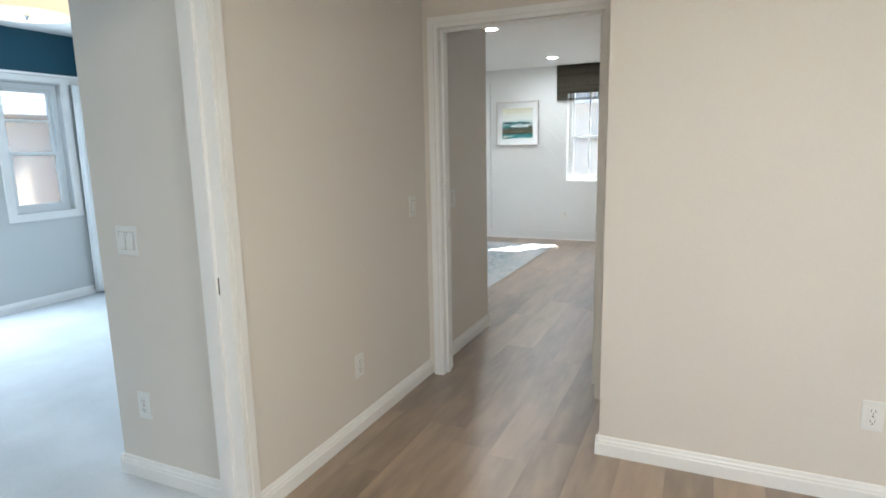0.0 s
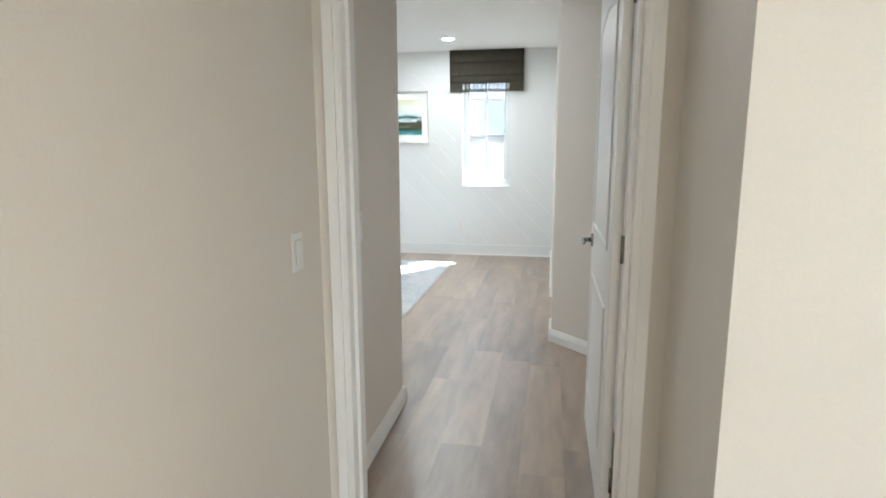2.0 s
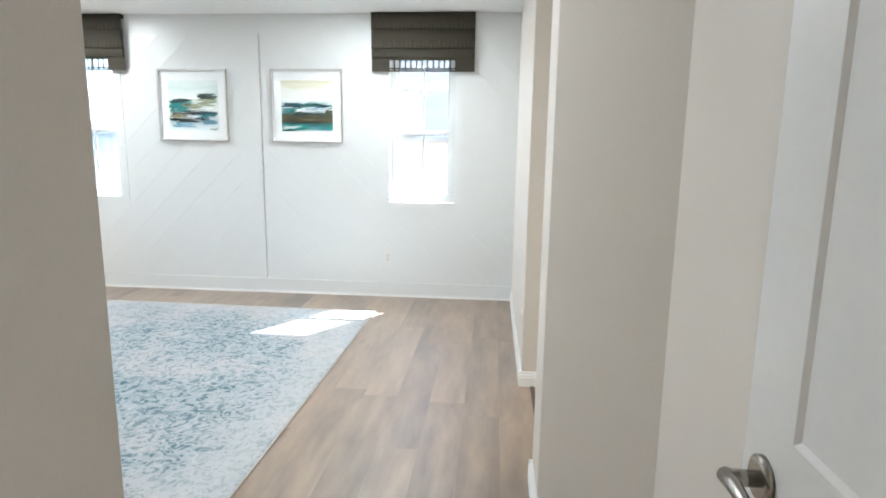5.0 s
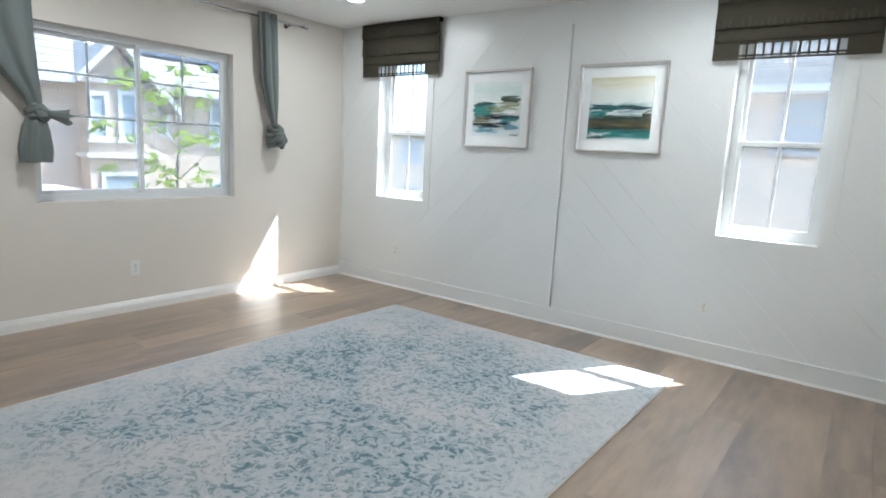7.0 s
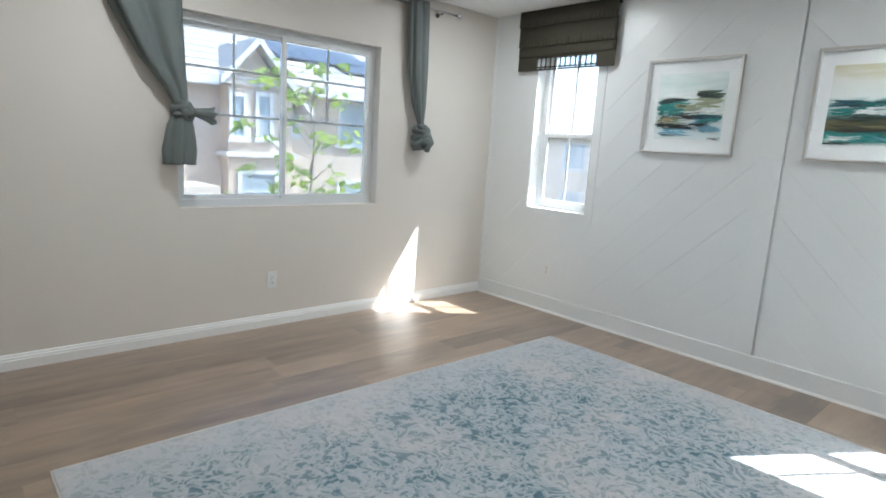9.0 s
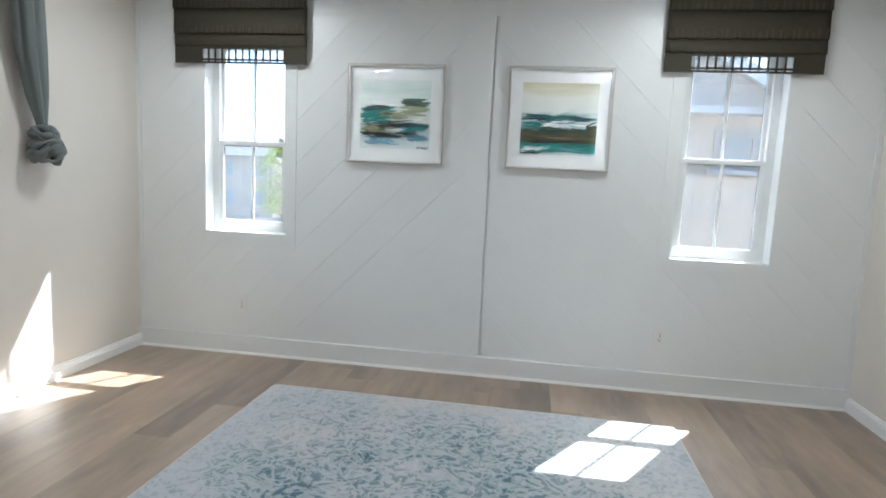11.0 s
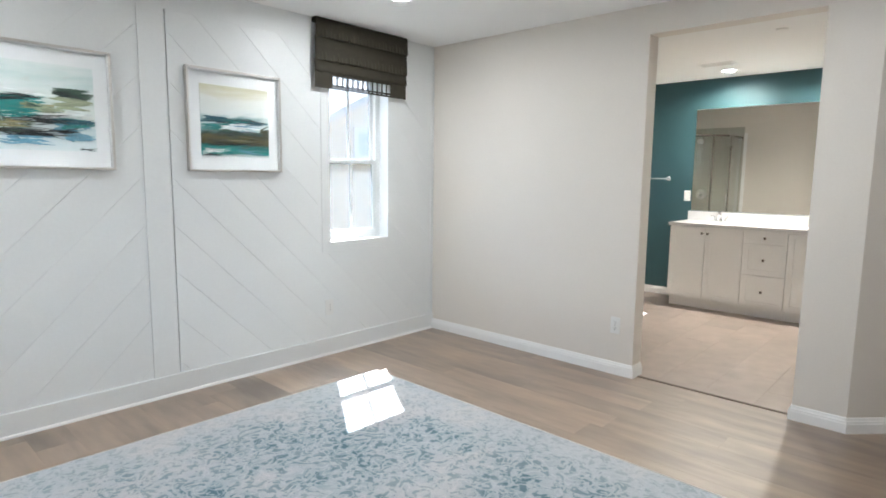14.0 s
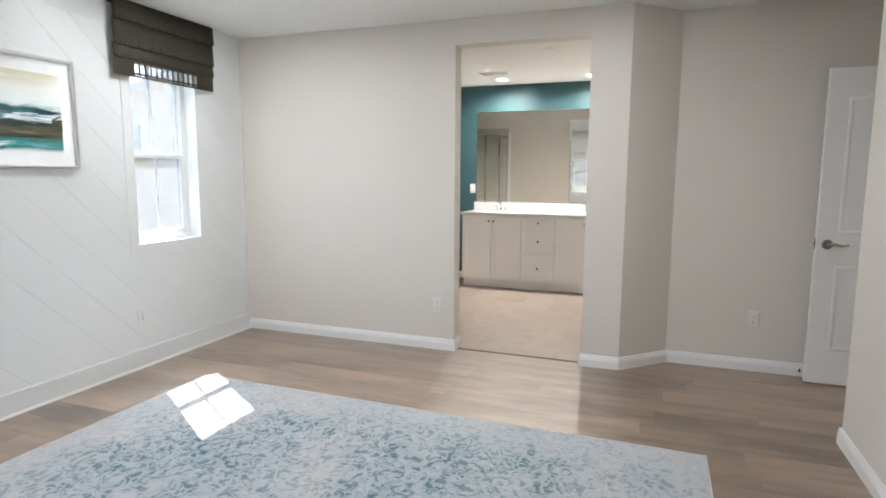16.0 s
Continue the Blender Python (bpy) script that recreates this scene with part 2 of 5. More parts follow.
def rug_material():
    m = bpy.data.materials.new("distressed_blue_rug")
    m.use_nodes = True
    N, L = m.node_tree.nodes, m.node_tree.links
    b = N["Principled BSDF"]
    b.inputs["Roughness"].default_value, b.inputs["Specular IOR Level"].default_value = 0.95, 0.1
    tc = N.new("ShaderNodeTexCoord")

    def tex(kind, scale, **k):
        n = N.new(kind)
        n.inputs["Scale"].default_value = scale
        for key, v in k.items():
            n.inputs[key].default_value = v
        return n

    def math_node(op, a, c):
        n = N.new("ShaderNodeMath")
        n.operation = op
        for i, v in enumerate((a, c)):
            if isinstance(v, (int, float)):
                n.inputs[i].default_value = v
            else:
                L.new(v, n.inputs[i])
        return n.outputs[0]

    def step(v, lo, hi):
        n = N.new("ShaderNodeMapRange")
        n.interpolation_type = "SMOOTHSTEP"
        n.inputs["From Min"].default_value, n.inputs["From Max"].default_value = lo, hi
        L.new(v, n.inputs["Value"])
        return n.outputs[0]

    warp = tex("ShaderNodeTexNoise", 5.0, Detail=2.0)
    L.new(tc.outputs["Object"], warp.inputs["Vector"])
    mixv = N.new("ShaderNodeMix")
    mixv.data_type = "VECTOR"
    mixv.inputs["Factor"].default_value = 0.09
    L.new(tc.outputs["Object"], mixv.inputs["A"]), L.new(warp.outputs["Color"], mixv.inputs["B"])

    def bands(scale, count, distortion):
        """Winding bands: the level lines of a noise, counted off and folded."""
        n = tex("ShaderNodeTexNoise", scale, Detail=0.8, Distortion=distortion)
        L.new(mixv.outputs["Result"], n.inputs["Vector"])
        return math_node("PINGPONG", math_node("MULTIPLY", n.outputs[0], count), 0.5)

    scroll, tendril = bands(10.5, 5.0, 0.7), bands(19.0, 3.5, 0.6)
    wear = tex("ShaderNodeTexNoise", 1.5, Detail=4.0, Roughness=0.62)
    L.new(tc.outputs["Object"], wear.inputs["Vector"])
    cloudy = tex("ShaderNodeTexNoise", 4.6, Detail=3.0, Roughness=0.6)
    L.new(tc.outputs["Object"], cloudy.inputs["Vector"])
    pile = tex("ShaderNodeTexNoise", 260.0, Detail=2.0)
    L.new(tc.outputs["Object"], pile.inputs["Vector"])
    sep = N.new("ShaderNodeSeparateXYZ")
    L.new(tc.outputs["Object"], sep.inputs[0])
    ax, ay = math_node("ABSOLUTE", sep.outputs[0], 0), math_node("ABSOLUTE", sep.outputs[1], 0)
    edge = math_node("MINIMUM", math_node("SUBTRACT", 1.14, ax), math_node("SUBTRACT", 1.51, ay))
    field = step(edge, 0.02, 0.50)
    wisp = tex("ShaderNodeTexNoise", 32.0, Detail=1.0, Distortion=0.5)
    L.new(mixv.outputs["Result"], wisp.inputs["Vector"])
    worn = math_node("MULTIPLY", step(wear.outputs[0], 0.34, 0.58), math_node("ADD", 0.30, math_node("MULTIPLY", step(cloudy.outputs[0], 0.36, 0.62), 0.70)))
    amount = math_node("MULTIPLY", math_node("ADD", 0.30, math_node("MULTIPLY", worn, 0.70)), math_node("ADD", 0.30, math_node("MULTIPLY", field, 0.70)))
    ink = math_node("MULTIPLY", step(scroll, 0.20, 0.26), step(tendril, 0.12, 0.18))
    broken = step(wisp.outputs[0], 0.42, 0.49)
    cover = math_node("MULTIPLY", math_node("MULTIPLY", ink, broken), amount)
    pale_line = step(scroll, 0.0, 0.06)
    wash = math_node("MULTIPLY", math_node("MULTIPLY", amount, pale_line), math_node("ADD", 0.55, math_node("MULTIPLY", step(wisp.outputs[0], 0.44, 0.52), 0.40)))
    c1, c2, c3 = N.new("ShaderNodeMix"), N.new("ShaderNodeMix"), N.new("ShaderNodeMix")
    for c in (c1, c2, c3):
        c.data_type = "RGBA"
    warm = N.new("ShaderNodeMix")
    warm.data_type = "RGBA"
    warm.inputs["A"].default_value, warm.inputs["B"].default_value = (0.53, 0.518, 0.512, 1), (0.48, 0.50, 0.512, 1)
    L.new(step(wear.outputs[0], 0.38, 0.52), warm.inputs["Factor"]), L.new(warm.outputs["Result"], c1.inputs["A"])
    c1.inputs["B"].default_value = (0.255, 0.32, 0.35, 1)
    L.new(wash, c1.inputs["Factor"])
    c2.inputs["B"].default_value = (0.105, 0.178, 0.208, 1)
    L.new(c1.outputs["Result"], c2.inputs["A"]), L.new(cover, c2.inputs["Factor"])
    c3.blend_type = "MULTIPLY"
    c3.inputs["Factor"].default_value = 0.35
    L.new(c2.outputs["Result"], c3.inputs["A"]), L.new(pile.outputs[0], c3.inputs["B"])
    gain = N.new("ShaderNodeMix")
    gain.data_type, gain.blend_type = "RGBA", "MULTIPLY"
    gain.inputs["Factor"].default_value, gain.inputs["B"].default_value = 1.0, (1.36, 1.36, 1.38, 1)
    L.new(c3.outputs["Result"], gain.inputs["A"]), L.new(gain.outputs["Result"], b.inputs["Base Color"])
    bp = N.new("ShaderNodeBump")
    bp.inputs["Strength"].default_value, bp.inputs["Distance"].default_value = 0.5, 0.003
    L.new(pile.outputs[0], bp.inputs["Height"]), L.new(bp.outputs[0], b.inputs["Normal"])
    return m


def art_material(name, stops, dabs, seed):
    """Loose horizontal brushwork: a ramp up the sheet, warped by noise, with dark dabs."""
    m = bpy.data.materials.new(name)
    m.use_nodes = True
    N, L = m.node_tree.nodes, m.node_tree.links
    b = N["Principled BSDF"]
    b.inputs["Roughness"].default_value = 0.7
    tc, mp = N.new("ShaderNodeTexCoord"), N.new("ShaderNodeMapping")
    mp.inputs["Scale"].default_value, mp.inputs["Location"].default_value = (4.2, 1, 24), (seed, 0, seed)
    L.new(tc.outputs["Object"], mp.inputs["Vector"])
    n1, n2 = N.new("ShaderNodeTexNoise"), N.new("ShaderNodeTexNoise")
    n1.inputs["Scale"].default_value, n1.inputs["Detail"].default_value, n1.inputs["Distortion"].default_value = 1.0, 8, 0.9
    n2.inputs["Scale"].default_value, n2.inputs["Detail"].default_value, n2.inputs["Distortion"].default_value = 1.7, 4, 1.0
    L.new(mp.outputs[0], n1.inputs["Vector"]), L.new(mp.outputs[0], n2.inputs["Vector"])
    sep = N.new("ShaderNodeSeparateXYZ")
    L.new(tc.outputs["Object"], sep.inputs[0])
    up = N.new("ShaderNodeMapRange")
    up.inputs["From Min"].default_value, up.inputs["From Max"].default_value = -0.216, 0.216
    L.new(sep.outputs[2], up.inputs["Value"])
    warp = N.new("ShaderNodeMath")
    warp.operation, warp.inputs[1].default_value, warp.inputs[2].default_value = "MULTIPLY_ADD", 0.34, -0.17
    L.new(n1.outputs[0], warp.inputs[0])
    tot = N.new("ShaderNodeMath")
    L.new(up.outputs[0], tot.inputs[0]), L.new(warp.outputs[0], tot.inputs[1])
    ramp = N.new("ShaderNodeValToRGB")
    el = ramp.color_ramp.elements
    while len(el) < len(stops):
        el.new(0.5)
    for e, (p, c) in zip(el, stops):
        e.position, e.color = p, (*c, 1)
    L.new(tot.outputs[0], ramp.inputs[0])
    dab = N.new("ShaderNodeMapRange")
    dab.interpolation_type = "SMOOTHSTEP"
    dab.inputs["From Min"].default_value, dab.inputs["From Max"].default_value = 0.555, 0.60
    L.new(n2.outputs[0], dab.inputs["Value"])
    low = N.new("ShaderNodeMapRange")
    low.interpolation_type = "SMOOTHSTEP"
    low.inputs["From Min"].default_value, low.inputs["From Max"].default_value = dabs[0], dabs[0] - 0.08
    L.new(tot.outputs[0], low.inputs["Value"])
    both = N.new("ShaderNodeMath")
    both.operation = "MULTIPLY"
    L.new(dab.outputs[0], both.inputs[0]), L.new(low.outputs[0], both.inputs[1])
    mix = N.new("ShaderNodeMix")
    mix.data_type = "RGBA"
    mix.inputs["B"].default_value = (*dabs[1], 1)
    L.new(both.outputs[0], mix.inputs["Factor"]), L.new(ramp.outputs[0], mix.inputs["A"])
    n3, mp3 = N.new("ShaderNodeTexNoise"), N.new("ShaderNodeMapping")
    mp3.inputs["Scale"].default_value, mp3.inputs["Location"].default_value = (5.5, 1, 17), (seed * 2, 0, seed * 3)
    n3.inputs["Scale"].default_value, n3.inputs["Detail"].default_value, n3.inputs["Roughness"].default_value, n3.inputs["Distortion"].default_value = 1.3, 8, 0.6, 1.2
    L.new(tc.outputs["Object"], mp3.inputs["Vector"]), L.new(mp3.outputs[0], n3.inputs["Vector"])
    pale = N.new("ShaderNodeMapRange")
    pale.interpolation_type = "SMOOTHSTEP"
    pale.inputs["From Min"].default_value, pale.inputs["From Max"].default_value = dabs[2], dabs[2] + 0.05
    L.new(n3.outputs[0], pale.inputs["Value"])
    over = N.new("ShaderNodeMix")
    over.data_type = "RGBA"
    over.inputs["B"].default_value = (0.50, 0.55, 0.53, 1)
    L.new(pale.outputs[0], over.inputs["Factor"]), L.new(mix.outputs["Result"], over.inputs["A"])
    L.new(over.outputs["Result"], b.inputs["Base Color"])
    return m


# ---- mesh helpers ----
def box(bm, x0, y0, z0, x1, y1, z1, bev=0.0, seg=2):
    vs = [bm.verts.new((x, y, z)) for z in (z0, z1) for y in (y0, y1) for x in (x0, x1)]
    fs = [bm.faces.new([vs[i] for i in f]) for f in ((0, 2, 3, 1), (4, 5, 7, 6), (0, 1, 5, 4), (1, 3, 7, 5), (3, 2, 6, 7), (2, 0, 4, 6))]
    if bev:
        bmesh.ops.bevel(bm, geom=list({e for f in fs for e in f.edges}), offset=bev, segments=seg, affect="EDGES", profile=0.5)
    return bm


def prism(bm, poly, z0, z1, axis=2):
    """An upright prism over a polygon; axis 1 lays the polygon's pairs as x, z and runs along y; axis 0 as y, z along x."""
    def at(p, h):
        return (p[0], p[1], h) if axis == 2 else (p[0], h, p[1]) if axis == 1 else (h, p[0], p[1])
    a, c = [bm.verts.new(at(p, z0)) for p in poly], [bm.verts.new(at(p, z1)) for p in poly]
    bm.faces.new(a[::-1]), bm.faces.new(c)
    for i in range(len(poly)):
        j = (i + 1) % len(poly)
        bm.faces.new((a[i], a[j], c[j], c[i]))
    return bm


def ring_sweep(bm, rings, cap=True):
    made = [[bm.verts.new(p) for p in r] for r in rings]
    n = len(rings[0])
    for a, c in zip(made, made[1:]):
        for i in range(n):
            f = bm.faces.new((a[i], a[(i + 1) % n], c[(i + 1) % n], c[i]))
            f.smooth = True
    if cap:
        bm.faces.new(made[0][::-1]), bm.faces.new(made[-1])
    return bm


def tube(bm, pts, radii, n=12, cap=True):
    """A round bar through points, with a radius for each or one for all."""
    pts = [Vector(p) for p in pts]
    radii = [radii] * len(pts) if isinstance(radii, (int, float)) else radii
    rings, side = [], None
    for i, p in enumerate(pts):
        way = (pts[min(i + 1, len(pts) - 1)] - pts[max(i - 1, 0)]).normalized()
        side = (side - way * side.dot(way)).normalized() if side else way.orthogonal().normalized()
        up = way.cross(side)
        rings.append([p + (side * math.cos(a) + up * math.sin(a)) * radii[i] for a in (2 * math.pi * k / n for k in range(n))])
    return ring_sweep(bm, rings, cap)


def mesh_of(name, bm, material):
    bmesh.ops.recalc_face_normals(bm, faces=bm.faces)
    me = bpy.data.meshes.new(name)
    bm.to_mesh(me)
    bm.free()
    me.materials.append(material)
    return me


def part(name, bm, material, parent=None, label="", at=None):
    ob = new(name, mesh_of(name, bm, material))
    if parent:
        ob.parent = parent
    if at:
        ob.matrix_basis = at
    return tagged(ob, label)


def structure(name, bm, material, label, category="wall"):
    return tagged(part(name, bm, material), label, category, kind="structure")


def thing(name, m, label, category, group=""):
    e = new(name)
    e.empty_display_size = 0.1
    e.matrix_basis = m
    return tagged(e, label, category, group)


def NB():
    return bmesh.new()


# ---- plan ----
WX, EX, NY, SY, CZ = -4.400, 0.272, 4.452, 0.222, 2.44   # bedroom faces
HX, RX, RH = -0.500, 0.585, 0.597                                   # passage and hall, left and right faces
DH0, DH1 = -0.800, -0.686                                # door wall, hall face and bedroom face
BX, BY = 3.320, 4.452                                    # bathroom back wall, north wall
W1 = (-3.895, -3.320, 0.855, 2.16)                       # window openings: from, to, sill, head
W2 = (-0.828, -0.258, 0.855, 2.16)
W3 = (1.765, 3.224, 0.843, 2.008)
W4 = (2.45, 3.12, 1.34, 2.08)
W5 = (-0.770, -0.250, 0.85, 1.985)
# opening out of view, added to bring more daylight into the side room
W5_ADDED = (-2.15, -0.98, 0.45, 2.0)
TOP = 2.60


def holed(bm, a0, a1, t0, t1, holes, axis, z0=-0.2, z1=TOP):
    """A wall slab along an axis (0: x, 1: y) with rectangular holes through it."""
    def put(u0, u1, lo, hi):
        if u1 - u0 > 1e-6 and hi - lo > 1e-6:
            box(bm, u0, t0, lo, u1, t1, hi) if axis == 0 else box(bm, t0, u0, lo, t1, u1, hi)
    u = a0
    for h0, h1, s, t in sorted(holes):
        put(u, h0, z0, z1), put(h0, h1, z0, s), put(h0, h1, t, z1)
        u = h1
    put(u, a1, z0, z1)
    return bm


structure("wall_north", holed(NB(), -4.55, 0.402, NY + 0.012, NY + 0.165, [W1, W2], 0), WHITE_WALL, "white painted bedroom wall with two narrow windows")
structure("wall_bath_north", holed(NB(), 0.402, 3.45, NY + 0.012, NY + 0.165, [W4], 0), GREIGE, "beige painted bathroom wall with a small high window")
structure("wall_west", holed(NB(), SY - 0.12, NY + 0.012, WX - 0.15, WX, [W3], 1), GREIGE, "greige painted bedroom wall with a wide slider window")
structure("wall_east", holed(NB(), 1.345, NY + 0.012, EX, 0.402, [(1.602, 2.556, -0.2, 2.260)], 1), GREIGE, "greige painted wall with a square opening to the bathroom")
structure("wall_chamfer", prism(NB(), [(EX, 1.345), (RX, 1.035), (RX, DH1), (0.70, DH1), (0.70, 1.09), (0.402, 1.345)], -0.2, TOP), GREIGE, "greige painted wall with an angled corner")
structure("wall_south", holed(NB(), -4.55, HX - 0.12, SY - 0.12, SY, [], 0), GREIGE, "greige painted bedroom wall beside the entry passage")
structure("wall_passage", box(NB(), HX - 0.12, -2.340, -0.2, HX, SY, TOP), GREIGE, "greige painted wall along passage and hall")
DOOR = (-0.424, 0.502, -0.2, 2.010)
structure("wall_door", holed(NB(), HX, RH, DH0, DH1, [DOOR], 0), GREIGE, "greige painted wall round the bedroom doorway")
structure("wall_hall_turn", prism(NB(), [(RH, DH1), (RH, -1.372), (4.2, -1.372), (4.2, -1.24), (0.70, -1.24), (0.70, DH1)], -0.2, TOP), GREIGE, "greige painted hall wall with a rounded outside corner")
structure("wall_hall_west", holed(NB(), -4.9, -2.340, HX - 0.12, HX, [(-3.165, -2.3401, -0.2, 2.005)], 1), GREIGE, "greige painted hall wall beside a side doorway")
# unseen window, added to let daylight into the hall from the south
HW_ADDED = (1.1, 3.9, 0.50, 2.20)
structure("wall_hall_south", holed(NB(), HX - 0.12, 4.2, -5.02, -4.9, [HW_ADDED], 0), GREIGE, "greige painted wall closing the hall, with an added wide window")
structure("wall_hall_east", box(NB(), 4.2, -5.02, -0.2, 4.32, -1.24, TOP), GREIGE, "greige painted wall closing the hall")
structure("wall_side_room_return", box(NB(), -1.25, -2.285, -0.2, HX - 0.12, -2.17, TOP), GREIGE, "greige painted return wall in the carpeted room")
structure("wall_side_room_east", box(NB(), -1.25, -2.17, -0.2, -1.14, SY - 0.12, TOP), GREIGE, "greige painted wall in the carpeted room")
structure("wall_side_room_west", holed(NB(), -4.6, SY - 0.12, -4.62, -4.497, [W5, W5_ADDED], 1, z1=2.07), COOL, "wall in a cool daylight tone with a window in the carpeted room")
structure("wall_side_room_band", box(NB(), -4.62, -4.6, 2.07, -4.497, SY - 0.12, TOP), NAVY, "deep teal painted band above the window")
structure("wall_side_room_north", box(NB(), -4.497, -0.065, -0.2, -1.25, SY - 0.12, TOP), COOL, "wall in a cool daylight tone closing the carpeted room")
structure("wall_side_room_south", box(NB(), -4.62, -4.72, -0.2, HX - 0.12, -4.6, TOP), GREIGE, "greige wall closing the carpeted room")
structure("wall_bath_back", box(NB(), BX, 0.6, -0.2, BX + 0.13, NY + 0.012, TOP), TEAL, "teal painted bathroom wall behind the vanity")
structure("wall_bath_south", box(NB(), 0.69, 0.6, -0.2, BX, 0.72, TOP), GREIGE, "beige wall closing the bathroom")
bm = NB()
for q in ((-4.62, SY - 0.12, EX + 0.13, NY + 0.1), (HX - 0.12, -4.9, 4.2, SY - 0.12), (-4.6, -4.6, HX - 0.12, SY - 0.12), (EX + 0.13, 0.6, 3.4, NY + 0.1)):
    box(bm, q[0], q[1], CZ, q[2], q[3], CZ + 0.1)
structure("ceiling", bm, CEIL, "flat white painted ceiling", "ceiling")
roof_bm = box(NB(), -4.9, -6.0, TOP, 4.6, 4.9, TOP + 0.15)
structure("roof_slab", roof_bm, STUCCO_PALE, "flat slab closing the storey from above", "roof")


# ---- trim ----
def profile_run(name, p0, p1, out, prof, material=TRIM, label="white moulded skirting board", category="baseboard", z=0.0):
    """A moulding from p0 to p1 in plan; out: the unit normal into the room; prof: pairs of depth and height."""
    bm = NB()
    for p in (p0, p1):
        for d, h in prof:
            bm.verts.new((p[0] + out[0] * d, p[1] + out[1] * d, z + h))
    bm.verts.ensure_lookup_table()
    n = len(prof)
    v = bm.verts
    for i in range(n):
        j = (i + 1) % n
        bm.faces.new((v[i], v[j], v[n + j], v[n + i]))
    bm.faces.new([v[i] for i in range(n)]), bm.faces.new([v[n + i] for i in range(n)])
    return structure(name, bm, material, label, category)


BASE = [(0, 0), (0.016, 0), (0.016, 0.052), (0.013, 0.058), (0.013, 0.066), (0.009, 0.071), (0.006, 0.083), (0.003, 0.086), (0, 0.086)]
k45 = 0.7071
E2 = 0.0145
for p0, p1, out in (
        ((WX, SY), (WX, NY - 0.016), (1, 0)), ((EX, 2.556), (EX, NY - 0.016), (-1, 0)), ((EX - E2, 2.556), (0.402, 2.556), (0, -1)),
        ((EX - E2, 1.602), (0.402, 1.602), (0, 1)), ((EX, 1.338), (EX, 1.602), (-1, 0)), ((EX - 0.008, 1.353), (RX + 0.004, 1.031), (-k45, -k45)),
        ((RX, 1.040), (RX, DH1), (-1, 0)), ((-4.39, SY), (HX + E2, SY), (0, 1)), ((HX, DH1), (HX, SY + E2), (1, 0)),
        ((HX, -2.304), (HX, DH0), (1, 0)), ((RH, -1.372 - E2), (RH, DH0), (-1, 0)), ((RH - E2, -1.372), (4.2, -1.372), (0, -1)),
        ((HX, -4.9), (HX, -3.22), (1, 0)), ((-1.25, -2.285), (HX - 0.14, -2.285), (0, -1)), ((-1.25, -2.285 - E2), (-1.25, -0.065), (-1, 0)),
        ((-4.497, -4.6), (-4.497, -0.08), (1, 0)), ((-4.49, -0.065), (-1.26, -0.065), (0, -1)),
        ((BX, 3.40), (BX, NY), (-1, 0)), ((0.402, 2.556), (0.402, 3.45), (1, 0)), ((HX - 0.1, -4.9), (4.2, -4.9), (0, 1))):
    profile_run("baseboard", p0, p1, out, BASE)


def casing_set(name, u0, u1, head, face, out, axis, width=0.057):
    """Door trim on one face of a wall: two legs and a head with a stepped profile, one piece of the setting."""
    bm = NB()
    for d, w0, w1 in ((0.012, 0.0, 1.0), (0.019, 0.38, 0.975), (0.015, 0.1, 0.30)):
        a, c = width * w0, width * w1
        for lo, hi, z0, z1 in ((u0 - c, u0 - a, 0, head + c), (u1 + a, u1 + c, 0, head + c), (u0 - a, u1 + a, head + a, head + c)):
            f0, f1 = sorted((face, face + out * d))
            box(bm, lo, f0, z0, hi, f1, z1) if axis == 0 else box(bm, f0, lo, z0, f1, hi, z1)
    return structure(name, bm, TRIM, "white stepped door casing", "trim")


casing_set("trim_door_hall", DOOR[0] + 0.018, DOOR[1] - 0.018, 1.990, DH0, -1, 0)
casing_set("trim_door_bed", DOOR[0] + 0.018, DOOR[1] - 0.018, 1.990, DH1, 1, 0)
casing_set("trim_side_door", -3.145, -2.362, 1.985, HX, 1, 1)


def jamb(name, u0, u1, head, t0, t1, axis):
    bm = NB()
    mid = (t0 + t1) / 2
    for lo, hi, z0, z1 in ((u0, u0 + 0.019, 0, head), (u1 - 0.019, u1, 0, head), (u0 + 0.019, u1 - 0.019, head - 0.019, head)):
        box(bm, lo, t0 - 0.003, z0, hi, t1 + 0.003, z1) if axis == 0 else box(bm, t0 - 0.003, lo, z0, t1 + 0.003, hi, z1)
    for lo, hi, z0, z1 in ((u0 + 0.019, u0 + 0.031, 0, head - 0.019), (u1 - 0.031, u1 - 0.019, 0, head - 0.019), (u0 + 0.031, u1 - 0.031, head - 0.031, head - 0.019)):
        box(bm, lo, mid - 0.02, z0, hi, mid + 0.016, z1) if axis == 0 else box(bm, mid - 0.02, lo, z0, mid + 0.016, hi, z1)
    return structure(name, bm, TRIM, "white door jamb with stop", "trim")


bed_jamb = jamb("trim_jamb_bed", DOOR[0], DOOR[1], 2.010, DH0, DH1, 0)
side_jamb = jamb("trim_jamb_side", -3.165, -2.3405, 2.005, HX - 0.12, HX, 1)
part("strike_plate", box(NB(), HX - 0.075, -2.3615, 0.865, HX - 0.040, -2.3585, 0.925, 0.001), STRIKE, side_jamb, "metal strike plate")
part("strike_hole", box(NB(), HX - 0.066, -2.3622, 0.880, HX - 0.050, -2.3614, 0.910), DARK, side_jamb)
part("strike_plate", box(NB(), DOOR[0] + 0.0185, DH1 - 0.05, 0.88, DOOR[0] + 0.0215, DH1 - 0.015, 0.94, 0.001), NICKEL, bed_jamb, "metal strike plate")
